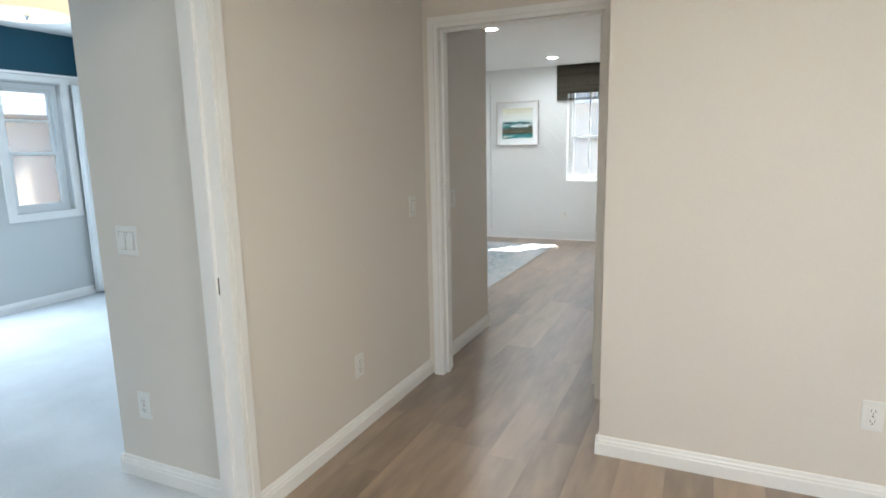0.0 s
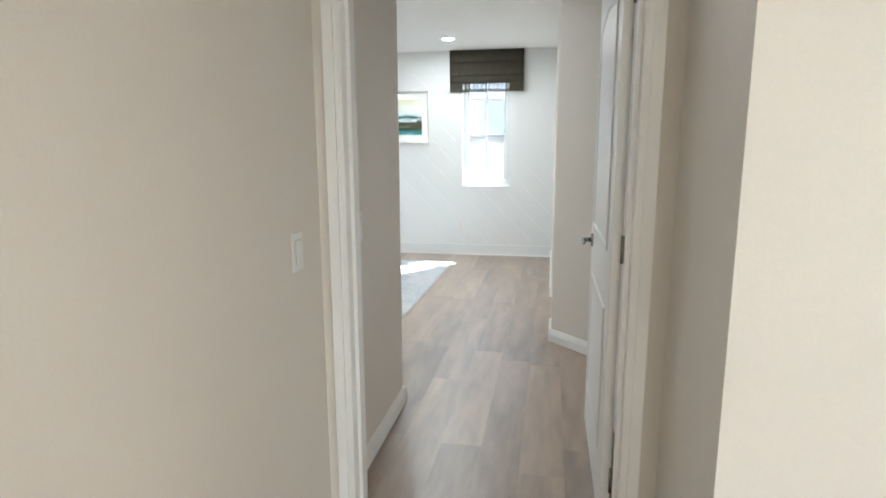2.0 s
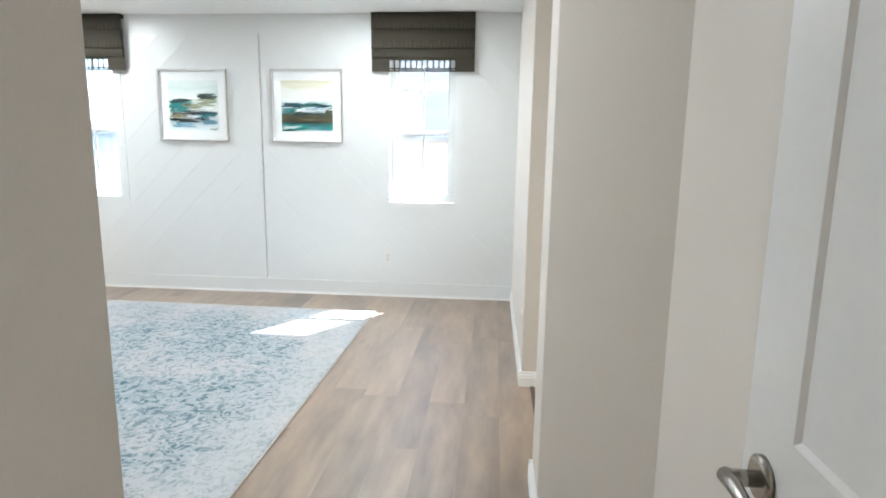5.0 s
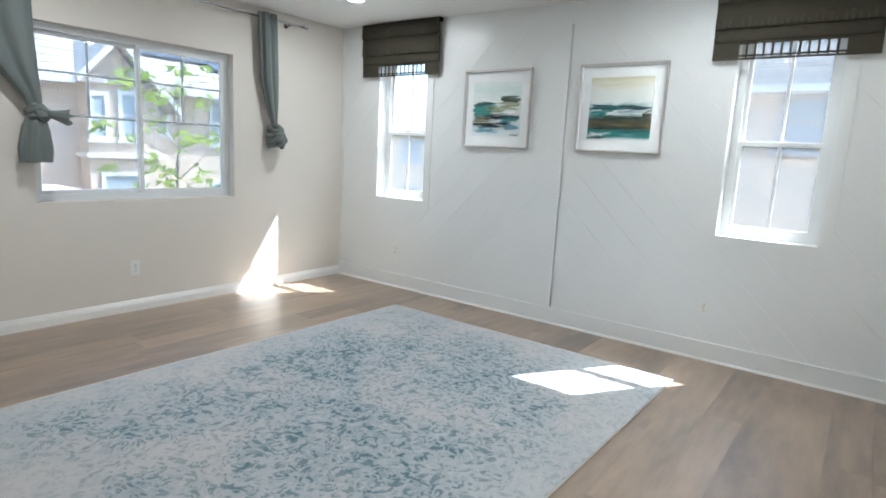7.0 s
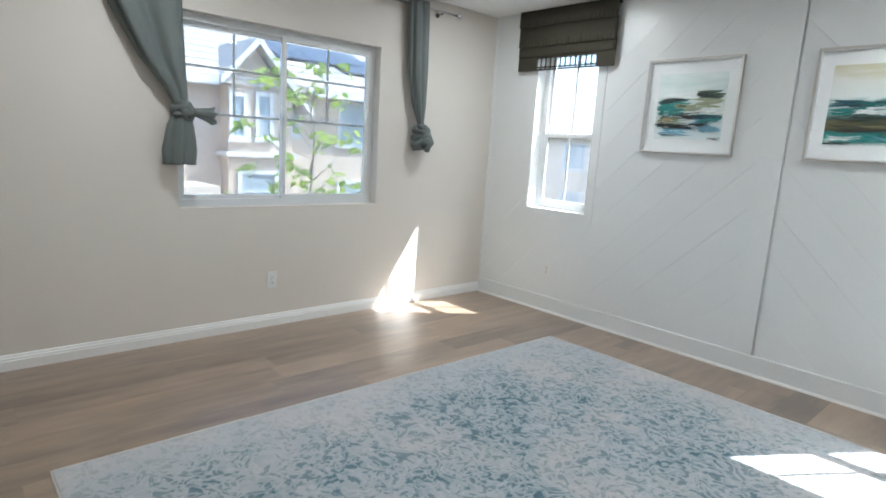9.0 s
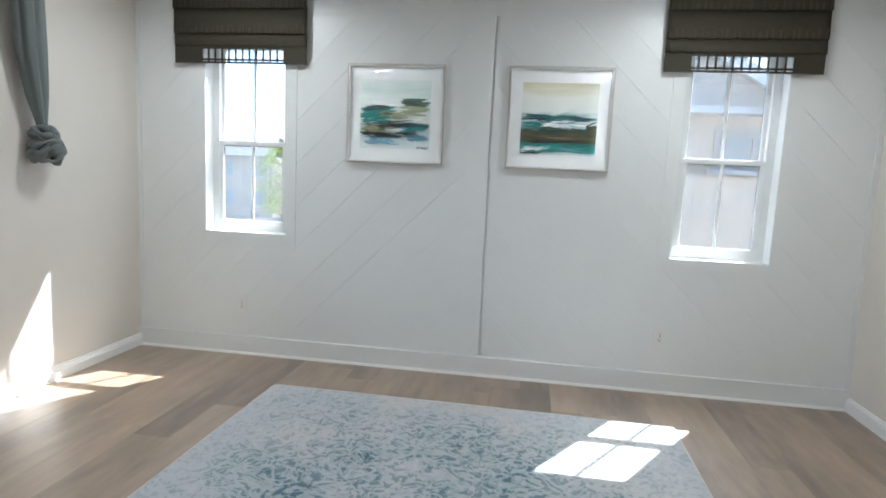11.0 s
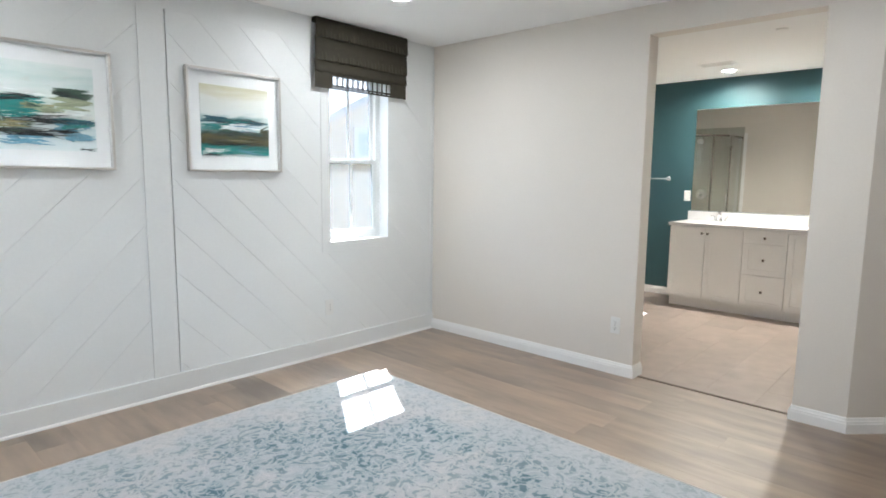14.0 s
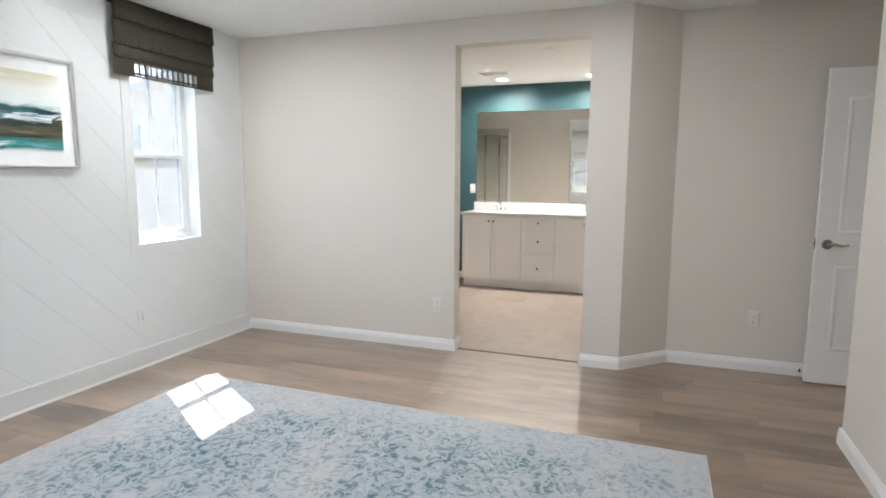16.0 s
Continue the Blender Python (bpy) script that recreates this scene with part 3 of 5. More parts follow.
profile_run("trim_ledge", (-4.497, -4.6), (-4.497, -0.07), (1, 0), [(0, 0), (0.02, 0), (0.02, 0.05), (0.045, 0.055), (0.045, 0.075), (0, 0.075)], TRIM, "white picture ledge below the teal band", "trim", 2.0)
structure("trim_threshold", box(NB(), 0.322, 1.63, -0.004, 0.345, 2.54, 0.005, 0.002), mat("threshold_strip", (0.10, 0.075, 0.055), 0.5), "dark floor joint strip in the bathroom opening", "trim")


# ---- windows ----
def window(name, m, width, height, kind, label, frame_w=0.045, depth=0.06):
    """A vinyl window in its opening: local x along, z up from the sill, y outward from the frame's inner face."""
    e = tagged(thing(name, m, label, "window"), kind="structure")
    bm = NB()
    for q in ((0, 0, width, frame_w), (0, height - frame_w, width, height), (0, frame_w, frame_w, height - frame_w), (width - frame_w, frame_w, width, height - frame_w)):
        box(bm, q[0], 0, q[1], q[2], depth, q[3])
    part("window_frame", bm, VINYL, e)

    def sash(x0, z0, x1, z1, y, bars):
        s = 0.032
        bm = NB()
        for q in ((x0, z0, x1, z0 + s), (x0, z1 - s, x1, z1), (x0, z0 + s, x0 + s, z1 - s), (x1 - s, z0 + s, x1, z1 - s)):
            box(bm, q[0], y, q[1], q[2], y + 0.028, q[3], 0.003, 1)
        frame_part = part("sash", bm, VINYL, e)
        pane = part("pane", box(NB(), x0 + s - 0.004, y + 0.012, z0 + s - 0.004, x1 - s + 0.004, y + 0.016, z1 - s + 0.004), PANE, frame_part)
        # no shadow, so daylight enters undimmed by the tint
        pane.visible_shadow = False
        for q in bars:
            g, skin = (0.0065, GRILLE) if kind == "slider" else (0.009, VINYL)
            part("muntin", box(NB(), q[0] - g, y + 0.006, q[1] - g, q[2] + g, y + 0.022, q[3] + g, 0.002, 1), skin, frame_part)

    f = frame_w - 0.006
    if kind == "hung":
        mid, c = height * 0.46, width / 2
        sash(f, f, width - f, mid + 0.018, 0.004, [(c, f + 0.04, c, mid - 0.022)])
        sash(f, mid - 0.018, width - f, height - f, 0.034, [(c, mid + 0.022, c, height - f - 0.04)])
    elif kind == "slider":
        c = width / 2
        b1, b2 = height * 0.745, height * 0.50
        for x0, x1, y in ((f, c + 0.02, 0.034), (c - 0.02, width - f, 0.004)):
            xm = (x0 + x1) / 2
            sash(x0, f, x1, height - f, y, [(x0 + 0.04, b1, x1 - 0.04, b1), (x0 + 0.04, b2, x1 - 0.04, b2), (xm, b2, xm, b1 - 0.02), (xm, b1 + 0.02, xm, height - f - 0.04)])
        part("latch", box(NB(), c - 0.012, -0.012, height * 0.47, c + 0.012, 0.004, height * 0.53, 0.003), VINYL, e)
    elif kind == "hung_bar":
        mid = height * 0.46
        sash(f, f, width - f, mid + 0.018, 0.004, [])
        sash(f, mid - 0.018, width - f, height - f, 0.034, [(f + 0.04, height * 0.72, width - f - 0.04, height * 0.72)])
    else:
        sash(f, f, width - f, height - f, 0.01, [])
    return e


def north(o):
    return pose(o[0], NY + 0.095, o[2])


window("window_1", north(W1), W1[1] - W1[0], W1[3] - W1[2], "hung", "white vinyl single-hung window under a roman shade")
window("window_2", north(W2), W2[1] - W2[0], W2[3] - W2[2], "hung", "white vinyl single-hung window under a roman shade")
window("window_3", pose(WX - 0.075, W3[0], W3[2], 0, 0, 90), W3[1] - W3[0], W3[3] - W3[2], "slider", "white vinyl sliding window with grilles")
window("window_4", north(W4), W4[1] - W4[0], W4[3] - W4[2], "fixed", "small white bathroom window")
window("window_5", pose(-4.56, W5[0], W5[2], 0, 0, 90), W5[1] - W5[0], W5[3] - W5[2], "hung_bar", "white single-hung window in the carpeted room")
window("window_7", pose(-4.56, W5_ADDED[0], W5_ADDED[2], 0, 0, 90), W5_ADDED[1] - W5_ADDED[0], W5_ADDED[3] - W5_ADDED[2], "slider", "white sliding window out of view, added to light the carpeted room")
window("window_6", pose(HW_ADDED[1], -4.96, HW_ADDED[2], 0, 0, 180), HW_ADDED[1] - HW_ADDED[0], HW_ADDED[3] - HW_ADDED[2], "fixed", "wide white window out of view, added to light the hall")


def window_trim(name, o, w=0.072):
    """Flat boards round an opening in the panelled wall."""
    bm = NB()
    y0, y1 = NY - 0.006, NY + 0.0125
    for q in ((o[0] - w, o[2] - w, o[1] + w, o[2]), (o[0] - w, o[3], o[1] + w, o[3] + w), (o[0] - w, o[2], o[0], o[3]), (o[1], o[2], o[1] + w, o[3])):
        box(bm, q[0], y0, q[1], q[2], y1, q[3])
    structure(name, bm, WHITE_WALL, "flat white window casing", "trim")


window_trim("trim_window_1", W1)
window_trim("trim_window_2", W2)
bm = NB()
for q in ((W5[0] - 0.07, W5[2] - 0.07, W5[1] + 0.07, W5[2]), (W5[0] - 0.07, W5[2], W5[0], 2.0), (W5[1], W5[2], W5[1] + 0.07, 2.0)):
    box(bm, -4.4972, q[0], q[1], -4.48, q[2], q[3])
structure("trim_window_5", bm, TRIM, "white window casing in the carpeted room", "trim")

# ---- panelled accent wall ----
STILE = (-2.118, -1.972)
TOPRAIL, BASETOP = 2.282, 0.128
bm = NB()
box(bm, WX, NY - 0.018, 0, EX, NY + 0.0125, BASETOP)
box(bm, WX, NY - 0.0012, TOPRAIL, EX, NY + 0.0125, CZ)
box(bm, STILE[0], NY - 0.010, BASETOP, STILE[1], NY + 0.0125, TOPRAIL)
box(bm, EX - 0.03, NY - 0.008, BASETOP, EX, NY + 0.0125, TOPRAIL)
box(bm, WX, NY - 0.008, BASETOP, WX + 0.03, NY + 0.0125, TOPRAIL)
panel_frame = structure("trim_panel_frame", bm, WHITE_WALL, "white rails and stile of the panelled wall", "trim")
profile_run("trim_shoe", (WX + 0.016, NY - 0.018), (EX - 0.016, NY - 0.018), (0, -1), [(0, 0), (0.012, 0), (0.010, 0.009), (0.004, 0.014), (0, 0.015)], TRIM, "white shoe moulding", "trim")


def clip(poly, a, b, c):
    """The part of a polygon where a*x + b*z <= c."""
    out = []
    for p, q in zip(poly, poly[1:] + poly[:1]):
        dp, dq = a * p[0] + b * p[1] - c, a * q[0] + b * q[1] - c
        if dp <= 0:
            out.append(p)
        if dp * dq < 0:
            s = dp / (dp - dq)
            out.append((p[0] + s * (q[0] - p[0]), p[1] + s * (q[1] - p[1])))
    return out


def diagonal_boards(x0, x1, hole, slope, first):
    """45 degree boards between two stiles, cut round a window's casing."""
    w, pitch, gap = 0.072, 0.2815, 0.0016
    h0, h1, hz0, hz1 = hole[0] - w, hole[1] + w, hole[2] - w, hole[3] + w
    rects = [(x0, h0, BASETOP, TOPRAIL), (h0, h1, BASETOP, hz0), (h0, h1, hz1, TOPRAIL), (h1, x1, BASETOP, TOPRAIL)]
    span = [x - slope * z for x in (x0, x1) for z in (BASETOP, TOPRAIL)]
    k = math.floor((min(span) - first) / pitch)
    while first + k * pitch < max(span):
        lo, hi = first + k * pitch + gap / 2, first + (k + 1) * pitch - gap / 2
        bm = NB()
        for r in rects:
            poly = [(r[0], r[2]), (r[1], r[2]), (r[1], r[3]), (r[0], r[3])]
            poly = clip(poly, 1, -slope, hi)
            poly = clip(poly, -1, slope, -lo) if len(poly) > 2 else poly
            if len(poly) > 2:
                prism(bm, poly, NY, NY + 0.0122, 1)
        if bm.verts:
            part("board", bm, WHITE_WALL, panel_frame)
        else:
            bm.free()
        k += 1


diagonal_boards(WX + 0.03, STILE[0], W1, 1, -3.452)
diagonal_boards(STILE[1] + 0.013, EX - 0.03, W2, -1, -0.638)


# ---- bedroom things ----
def roman_shade(m, width, height, slot0, slot1, label):
    """A folded fabric shade: local x along, y towards the room negative, z up from its hem."""
    e = thing("roman_shade", m, label, "window shade", "roman shades")
    part("headrail", box(NB(), 0.004, -0.030, height - 0.035, width - 0.004, -0.002, height - 0.002, 0.002), SHADE, e)
    n = 28
    folds = ((height - 0.001, 0.340, 0.056), (0.350, 0.185, 0.047), (0.195, 0.108, 0.040))
    for top, low, d in folds:
        bm = NB()
        rings = []
        for i in range(n + 1):
            x = width * i / n
            sag = 0.0025 * math.sin(i * 1.9 + top * 9) + 0.003 * math.cos(i * 2.1)
            rings.append([(x, -d + 0.010, top), (x, -d, top - 0.004), (x, -d - 0.007 + sag, low + 0.012 + sag), (x, -d - 0.003, low + sag), (x, -d + 0.006, low + 0.006 + sag)])
        ring_sweep(bm, rings)
        cloth_fold = part("fold", bm, SHADE, e)
        if low > 0.15:
            bm = NB()
            for i in range(25):
                c = width * (i + 0.5) / 25 + 0.004 * math.sin(i * 2.7)
                tall = 0.045 + 0.012 * math.sin(i * 1.7 + low * 30)
                prism(bm, [(-d - 0.006, low + 0.002), (-d - 0.0125, low + 0.008), (-d - 0.006, low + 0.008 + tall), (-d - 0.002, low + 0.008 + tall)], c - 0.0055, c + 0.0055, 0)
            tagged(part("gathered_hem", bm, GATHER, cloth_fold, "small stitched gathers along the fold"), kind="stuff")
    bm = NB()
    # slots cut only before the window: they stand for the hem's backlit stretch
    y0, y1 = -0.038, -0.034
    z0, z1 = 0.028, 0.092
    box(bm, 0, y0, 0.092, width, y1, 0.125)
    box(bm, 0, y0, 0, width, y1, 0.012)
    box(bm, 0, y0, 0.012, slot0, y1, 0.092)
    box(bm, slot1, y0, 0.012, width, y1, 0.092)
    box(bm, slot0, y0, 0.018, slot1, y1, 0.030)
    count = 12
    pitch = (slot1 - slot0) / count
    for i in range(count + 1):
        c = slot0 + i * pitch
        box(bm, max(slot0, c - 0.006), y0, 0.012, min(slot1, c + 0.006), y1, 0.092)
    part("open_weave_hem", bm, SHADE, e, "ladder-weave hem of the shade, open only where it is backlit")
    part("hem_bar", tube(NB(), [(0.01, -0.031, 0.006), (width - 0.01, -0.031, 0.006)], 0.004, 8), SHADE, e)
    return e


roman_shade(pose(-4.083, NY - 0.008, 1.965), 0.914, 0.473, 0.190, 0.762, "dark olive-brown woven roman shade raised over a window")
roman_shade(pose(-0.972, NY - 0.008, 1.962), 0.870, 0.476, 0.146, 0.712, "dark olive-brown woven roman shade raised over a window")

SEA1 = [(0.05, (0.60, 0.66, 0.66)), (0.20, (0.48, 0.58, 0.60)), (0.38, (0.66, 0.68, 0.64)), (0.55, (0.54, 0.60, 0.57)), (0.70, (0.62, 0.66, 0.65)), (0.85, (0.48, 0.58, 0.56)), (0.98, (0.60, 0.65, 0.63))]
SEA2 = [(0.02, (0.50, 0.60, 0.58)), (0.06, (0.02, 0.26, 0.23)), (0.15, (0.01, 0.13, 0.12)), (0.20, (0.05, 0.045, 0.015)), (0.28, (0.10, 0.085, 0.028)), (0.34, (0.015, 0.05, 0.045)), (0.40, (0.22, 0.36, 0.36)), (0.46, (0.55, 0.62, 0.62)), (0.50, (0.02, 0.11, 0.13)), (0.55, (0.30, 0.42, 0.42)), (0.60, (0.58, 0.62, 0.60)), (0.80, (0.60, 0.61, 0.57)), (0.97, (0.50, 0.48, 0.34))]
ART1 = art_material("seascape_painting_pale", SEA1, (0.0, (0.2, 0.3, 0.3), 0.60), 3.0)
ART2 = art_material("seascape_painting_dark", SEA2, (0.0, (0.01, 0.05, 0.06), 0.66), 8.5)
PAINT = {key: mat(key + "_paint_stroke", color, 0.6, 0.35, 14, 9, stretch=(1.5, 1, 7)) for key, color in (
    ("black", (0.004, 0.008, 0.010)), ("teal", (0.006, 0.17, 0.16)), ("navy", (0.006, 0.07, 0.10)), ("olive", (0.044, 0.050, 0.020)), ("gold", (0.25, 0.22, 0.11)),
    ("sage", (0.25, 0.28, 0.18)), ("blue", (0.12, 0.27, 0.36)), ("white", (0.66, 0.70, 0.69)), ("green", (0.03, 0.07, 0.045)))}
# zones of brushwork: paint, strokes, from and to across, from and to up, stroke height
ZONES1 = (("white", 2, 0.0, 1.0, 0.60, 0.72, 0.03), ("green", 7, 0.58, 1.0, 0.63, 0.73, 0.035), ("black", 4, 0.56, 1.0, 0.64, 0.70, 0.02),
          ("teal", 9, 0.0, 0.55, 0.49, 0.61, 0.04), ("black", 7, 0.02, 0.55, 0.56, 0.62, 0.014), ("teal", 6, 0.0, 0.3, 0.38, 0.5, 0.04), ("sage", 6, 0.55, 1.0, 0.49, 0.60, 0.04), ("gold", 7, 0.28, 0.60, 0.43, 0.54, 0.03), ("green", 5, 0.30, 0.68, 0.42, 0.52, 0.02), ("sage", 4, 0.35, 0.7, 0.44, 0.52, 0.02),
          ("white", 3, 0.0, 1.0, 0.34, 0.46, 0.04), ("teal", 6, 0.0, 0.5, 0.36, 0.46, 0.03), ("black", 10, 0.2, 1.0, 0.30, 0.38, 0.02), ("blue", 7, 0.55, 1.0, 0.14, 0.32, 0.05), ("green", 7, 0.0, 0.42, 0.21, 0.33, 0.03), ("gold", 3, 0.0, 0.4, 0.25, 0.32, 0.02), ("teal", 6, 0.62, 1.0, 0.28, 0.38, 0.035), ("navy", 6, 0.55, 1.0, 0.30, 0.37, 0.022),
          ("blue", 7, 0.02, 0.6, 0.07, 0.17, 0.03), ("black", 9, 0.0, 0.85, 0.16, 0.26, 0.018), ("black", 5, 0.0, 0.9, 0.30, 0.42, 0.012), ("black", 2, 0.82, 1.0, 0.01, 0.03, 0.014))
ZONES2 = (("teal", 6, 0.0, 1.0, 0.47, 0.54, 0.022), ("navy", 5, 0.0, 0.45, 0.48, 0.56, 0.022), ("navy", 4, 0.4, 1.0, 0.47, 0.53, 0.018), ("black", 5, 0.0, 1.0, 0.47, 0.55, 0.010),
          ("teal", 5, 0.0, 0.4, 0.36, 0.46, 0.03), ("white", 4, 0.25, 0.62, 0.39, 0.47, 0.022), ("white", 4, 0.5, 0.92, 0.37, 0.45, 0.022), ("blue", 3, 0.2, 0.9, 0.37, 0.46, 0.012),
          ("green", 6, 0.0, 1.0, 0.28, 0.37, 0.022), ("black", 5, 0.1, 0.9, 0.30, 0.37, 0.012), ("olive", 7, 0.0, 1.0, 0.18, 0.29, 0.022), ("gold", 2, 0.3, 0.8, 0.21, 0.26, 0.010), ("olive", 5, 0.86, 1.0, 0.28, 0.46, 0.05),
          ("black", 7, 0.0, 1.0, 0.14, 0.21, 0.012), ("teal", 7, 0.0, 1.0, 0.03, 0.13, 0.03), ("blue", 3, 0.5, 1.0, 0.04, 0.12, 0.016), ("white", 3, 0.0, 0.4, 0.05, 0.11, 0.010), ("black", 3, 0.0, 0.3, 0.005, 0.02, 0.012))


def brushwork(parent, zones, seed):
    """Ragged flat dabs of paint laid over one another on the sheet."""
    rnd = random.Random(seed)
    lift = 0.0
    for key, count, u0, u1, v0, v1, tall in zones:
        bm = NB()
        for _ in range(round(count * 2.2)):
            lift += 0.00004
            length = min(u1 - u0, rnd.uniform(0.10, 0.45))
            a = rnd.uniform(u0, u1 - length)
            v, h = rnd.uniform(v0, v1), tall * rnd.uniform(0.3, 1.35)
            tilt, n = rnd.uniform(-0.05, 0.05), 16
            top, low = [], []
            for i in range(n + 1):
                t = i / n
                x = -0.229 + 0.458 * min(1, max(0, a + length * t))
                swell = (0.25 + 0.75 * min(1, 5 * t, 3 * (1 - t))) * h / 2
                z = v + tilt * (t - 0.5) + 0.008 * math.sin(3 * t + seed + v * 40)
                up, dn = z + swell * rnd.uniform(0.5, 1.2), z - swell * rnd.uniform(0.5, 1.2)
                top.append(bm.verts.new((x, -0.0127 - lift, -0.216 + 0.432 * min(1, max(0, up)))))
                low.append(bm.verts.new((x, -0.0127 - lift, -0.216 + 0.432 * min(0.999, max(0, dn) - 0.0))))
            for i in range(n):
                bm.faces.new((low[i], low[i + 1], top[i + 1], top[i]))
        part("brush_strokes", bm, PAINT[key], parent)


def framed_print(m, art, zones, seed, label, w=0.628, h=0.622):
    """A shadow-box frame, its back on the wall at y 0, local x along, z up, centred."""
    e = thing("framed_print", m, label, "picture", "pictures over the panelling")
    d, f = 0.034, 0.012
    for name, q in (("frame_bottom", (-w / 2, -h / 2, w / 2, -h / 2 + f)), ("frame_top", (-w / 2, h / 2 - f, w / 2, h / 2)), ("frame_side", (-w / 2, -h / 2 + f, -w / 2 + f, h / 2 - f)), ("frame_side", (w / 2 - f, -h / 2 + f, w / 2, h / 2 - f))):
        part(name, box(NB(), q[0], -d, q[1], q[2], 0, q[3], 0.0015, 1), SILVER, e)
    part("lip", prism_frame(w / 2 - f, h / 2 - f, 0.006, -d + 0.004, -0.006), MATBOARD, e)
    part("mat_board", box(NB(), -w / 2 + f, -0.010, -h / 2 + f, w / 2 - f, -0.004, h / 2 - f), MATBOARD, e)
    sheet = part("painting", box(NB(), -0.229, -0.0125, -0.216, 0.229, -0.0102, 0.216), art, e, "abstract seascape in teal, olive and white")
    brushwork(sheet, zones, seed)
    pane = part("glazing", box(NB(), -w / 2 + f - 0.002, -d + 0.006, -h / 2 + f - 0.002, w / 2 - f + 0.002, -d + 0.008, h / 2 - f + 0.002), GLAZE, e)
    pane.visible_shadow = False
    return e


def prism_frame(hw, hh, w, y0, y1):
    bm = NB()
    for q in ((-hw, -hh, hw, -hh + w), (-hw, hh - w, hw, hh), (-hw, -hh + w, -hw + w, hh - w), (hw - w, -hh + w, hw, hh - w)):
        box(bm, q[0], y0, q[1], q[2], y1, q[3])
    return bm


framed_print(pose(-2.583, NY - 0.001, 1.673), ART1, ZONES1, 7, "silver framed abstract seascape print with pale sky")
framed_print(pose(-1.553, NY - 0.001, 1.674), ART2, ZONES2, 12, "silver framed abstract seascape print with dark teal water")

# rug
rug = part("area_rug", box(NB(), -1.142, -1.512, 0, 1.142, 1.512, 0.009, 0.004), rug_material())
rug.matrix_basis = pose(-2.018, 2.400, 0.0005, 0, 0, -0.7)
tagged(rug, "distressed pale grey and blue area rug on plank floor", "rug")
EDGE = mat("rug_binding", (0.62, 0.60, 0.57), 0.9, 0.08, 200, 4)
for q in ((-1.150, -1.520, 1.150, -1.5125), (-1.150, 1.5125, 1.150, 1.520), (-1.150, -1.5125, -1.1425, 1.5125), (1.1425, -1.5125, 1.150, 1.5125)):
    part("binding", box(NB(), q[0], q[1], 0, q[2], q[3], 0.010, 0.003, 1), EDGE, rug)


# curtains and rod
def pleated(levels, n=72, folds=9, seed=0.0):
    """Rings of a gathered cloth: each level is height, centre y, half width, half depth, fold depth."""
    rings = []
    for z, cy, hw, hd, fd, cx in levels:
        ring = []
        for k in range(n):
            a = 2 * math.pi * k / n
            w = 1 + fd * math.sin(folds * a + seed + z * 1.4) + 0.3 * fd * math.sin((folds * 2 + 1) * a + z * 3 + seed)
            ring.append((cx + hd * math.sin(a) * w, cy + hw * math.cos(a) * (1 + 0.25 * (w - 1)), z))
        rings.append(ring)
    return rings


def blend(rows, steps=6):
    out = []
    for a, b in zip(rows, rows[1:]):
        for s in range(steps):
            t = s / steps
            t = t * t * (3 - 2 * t)
            out.append(tuple(p + (q - p) * t for p, q in zip(a, b)))
    return out + [rows[-1]]


def knot(cx, cy, cz, r, seed):
    """Cloth wound round itself: a few fat loops leaning different ways."""
    rnd = random.Random(seed)
    bm = NB()
    pts = []
    for i in range(8):
        tilt = pose(0, 0, 0, rnd.uniform(-50, 50), rnd.uniform(-50, 50), rnd.uniform(0, 180))
        pts += [tilt @ Vector((r * math.cos(a) * 0.75, r * math.sin(a), 0.25 * r * math.sin(2 * a + i))) + Vector((cx, cy, cz)) for a in (2 * math.pi * k / 18 for k in range(18))]
    tube(bm, pts, [0.014 + 0.008 * math.sin(k * 1.3 + k // 18 * 1.7) for k in range(len(pts))], 8)
    return bm


CXX = WX + 0.075
left = thing("curtain", pose(CXX, 1.58, 2.34), "grey-green curtain hung beside the slider and knotted", "curtain", "knotted curtains")
off = Matrix.Translation((-CXX, -1.58, -2.34))


def cloth(name, bm, parent, o, label=""):
    bm.transform(o)
    return part(name, bm, CURTAIN, parent, label)


cloth("panel", ring_sweep(NB(), pleated(blend([(2.385, 1.565, 0.200, 0.035, 0.60, CXX), (2.25, 1.57, 0.200, 0.048, 0.58, CXX), (1.95, 1.60, 0.175, 0.060, 0.52, CXX), (1.70, 1.675, 0.115, 0.060, 0.42, CXX), (1.55, 1.74, 0.062, 0.05, 0.22, CXX), (1.46, 1.765, 0.040, 0.04, 0.16, CXX)]), folds=5)), left, off)
cloth("knot", knot(CXX + 0.01, 1.775, 1.425, 0.058, 4), left, off)
cloth("tail", ring_sweep(NB(), pleated(blend([(1.44, 1.77, 0.035, 0.03, 0.15, CXX), (1.34, 1.76, 0.075, 0.05, 0.22, CXX), (1.20, 1.755, 0.100, 0.055, 0.26, CXX), (1.115, 1.752, 0.094, 0.052, 0.30, CXX)], 5), folds=6, seed=2.0)), left, off)
bm = NB()
rings = []
for i in range(8):
    t = i / 7
    c = Vector((CXX + 0.02 + 0.02 * t, 1.80 + 0.135 * t, 1.425 - 0.02 * t))
    r = 0.022 + 0.026 * t * t
    rings.append([c + Vector((math.cos(a) * r * (1 + 0.2 * t * math.sin(5 * a)), 0.012 * t * math.sin(6 * a), math.sin(a) * r * (1 + 0.2 * t * math.sin(5 * a + 1)))) for a in (2 * math.pi * k / 40 for k in range(40))])
cloth("loose_end", ring_sweep(bm, rings), left, off)
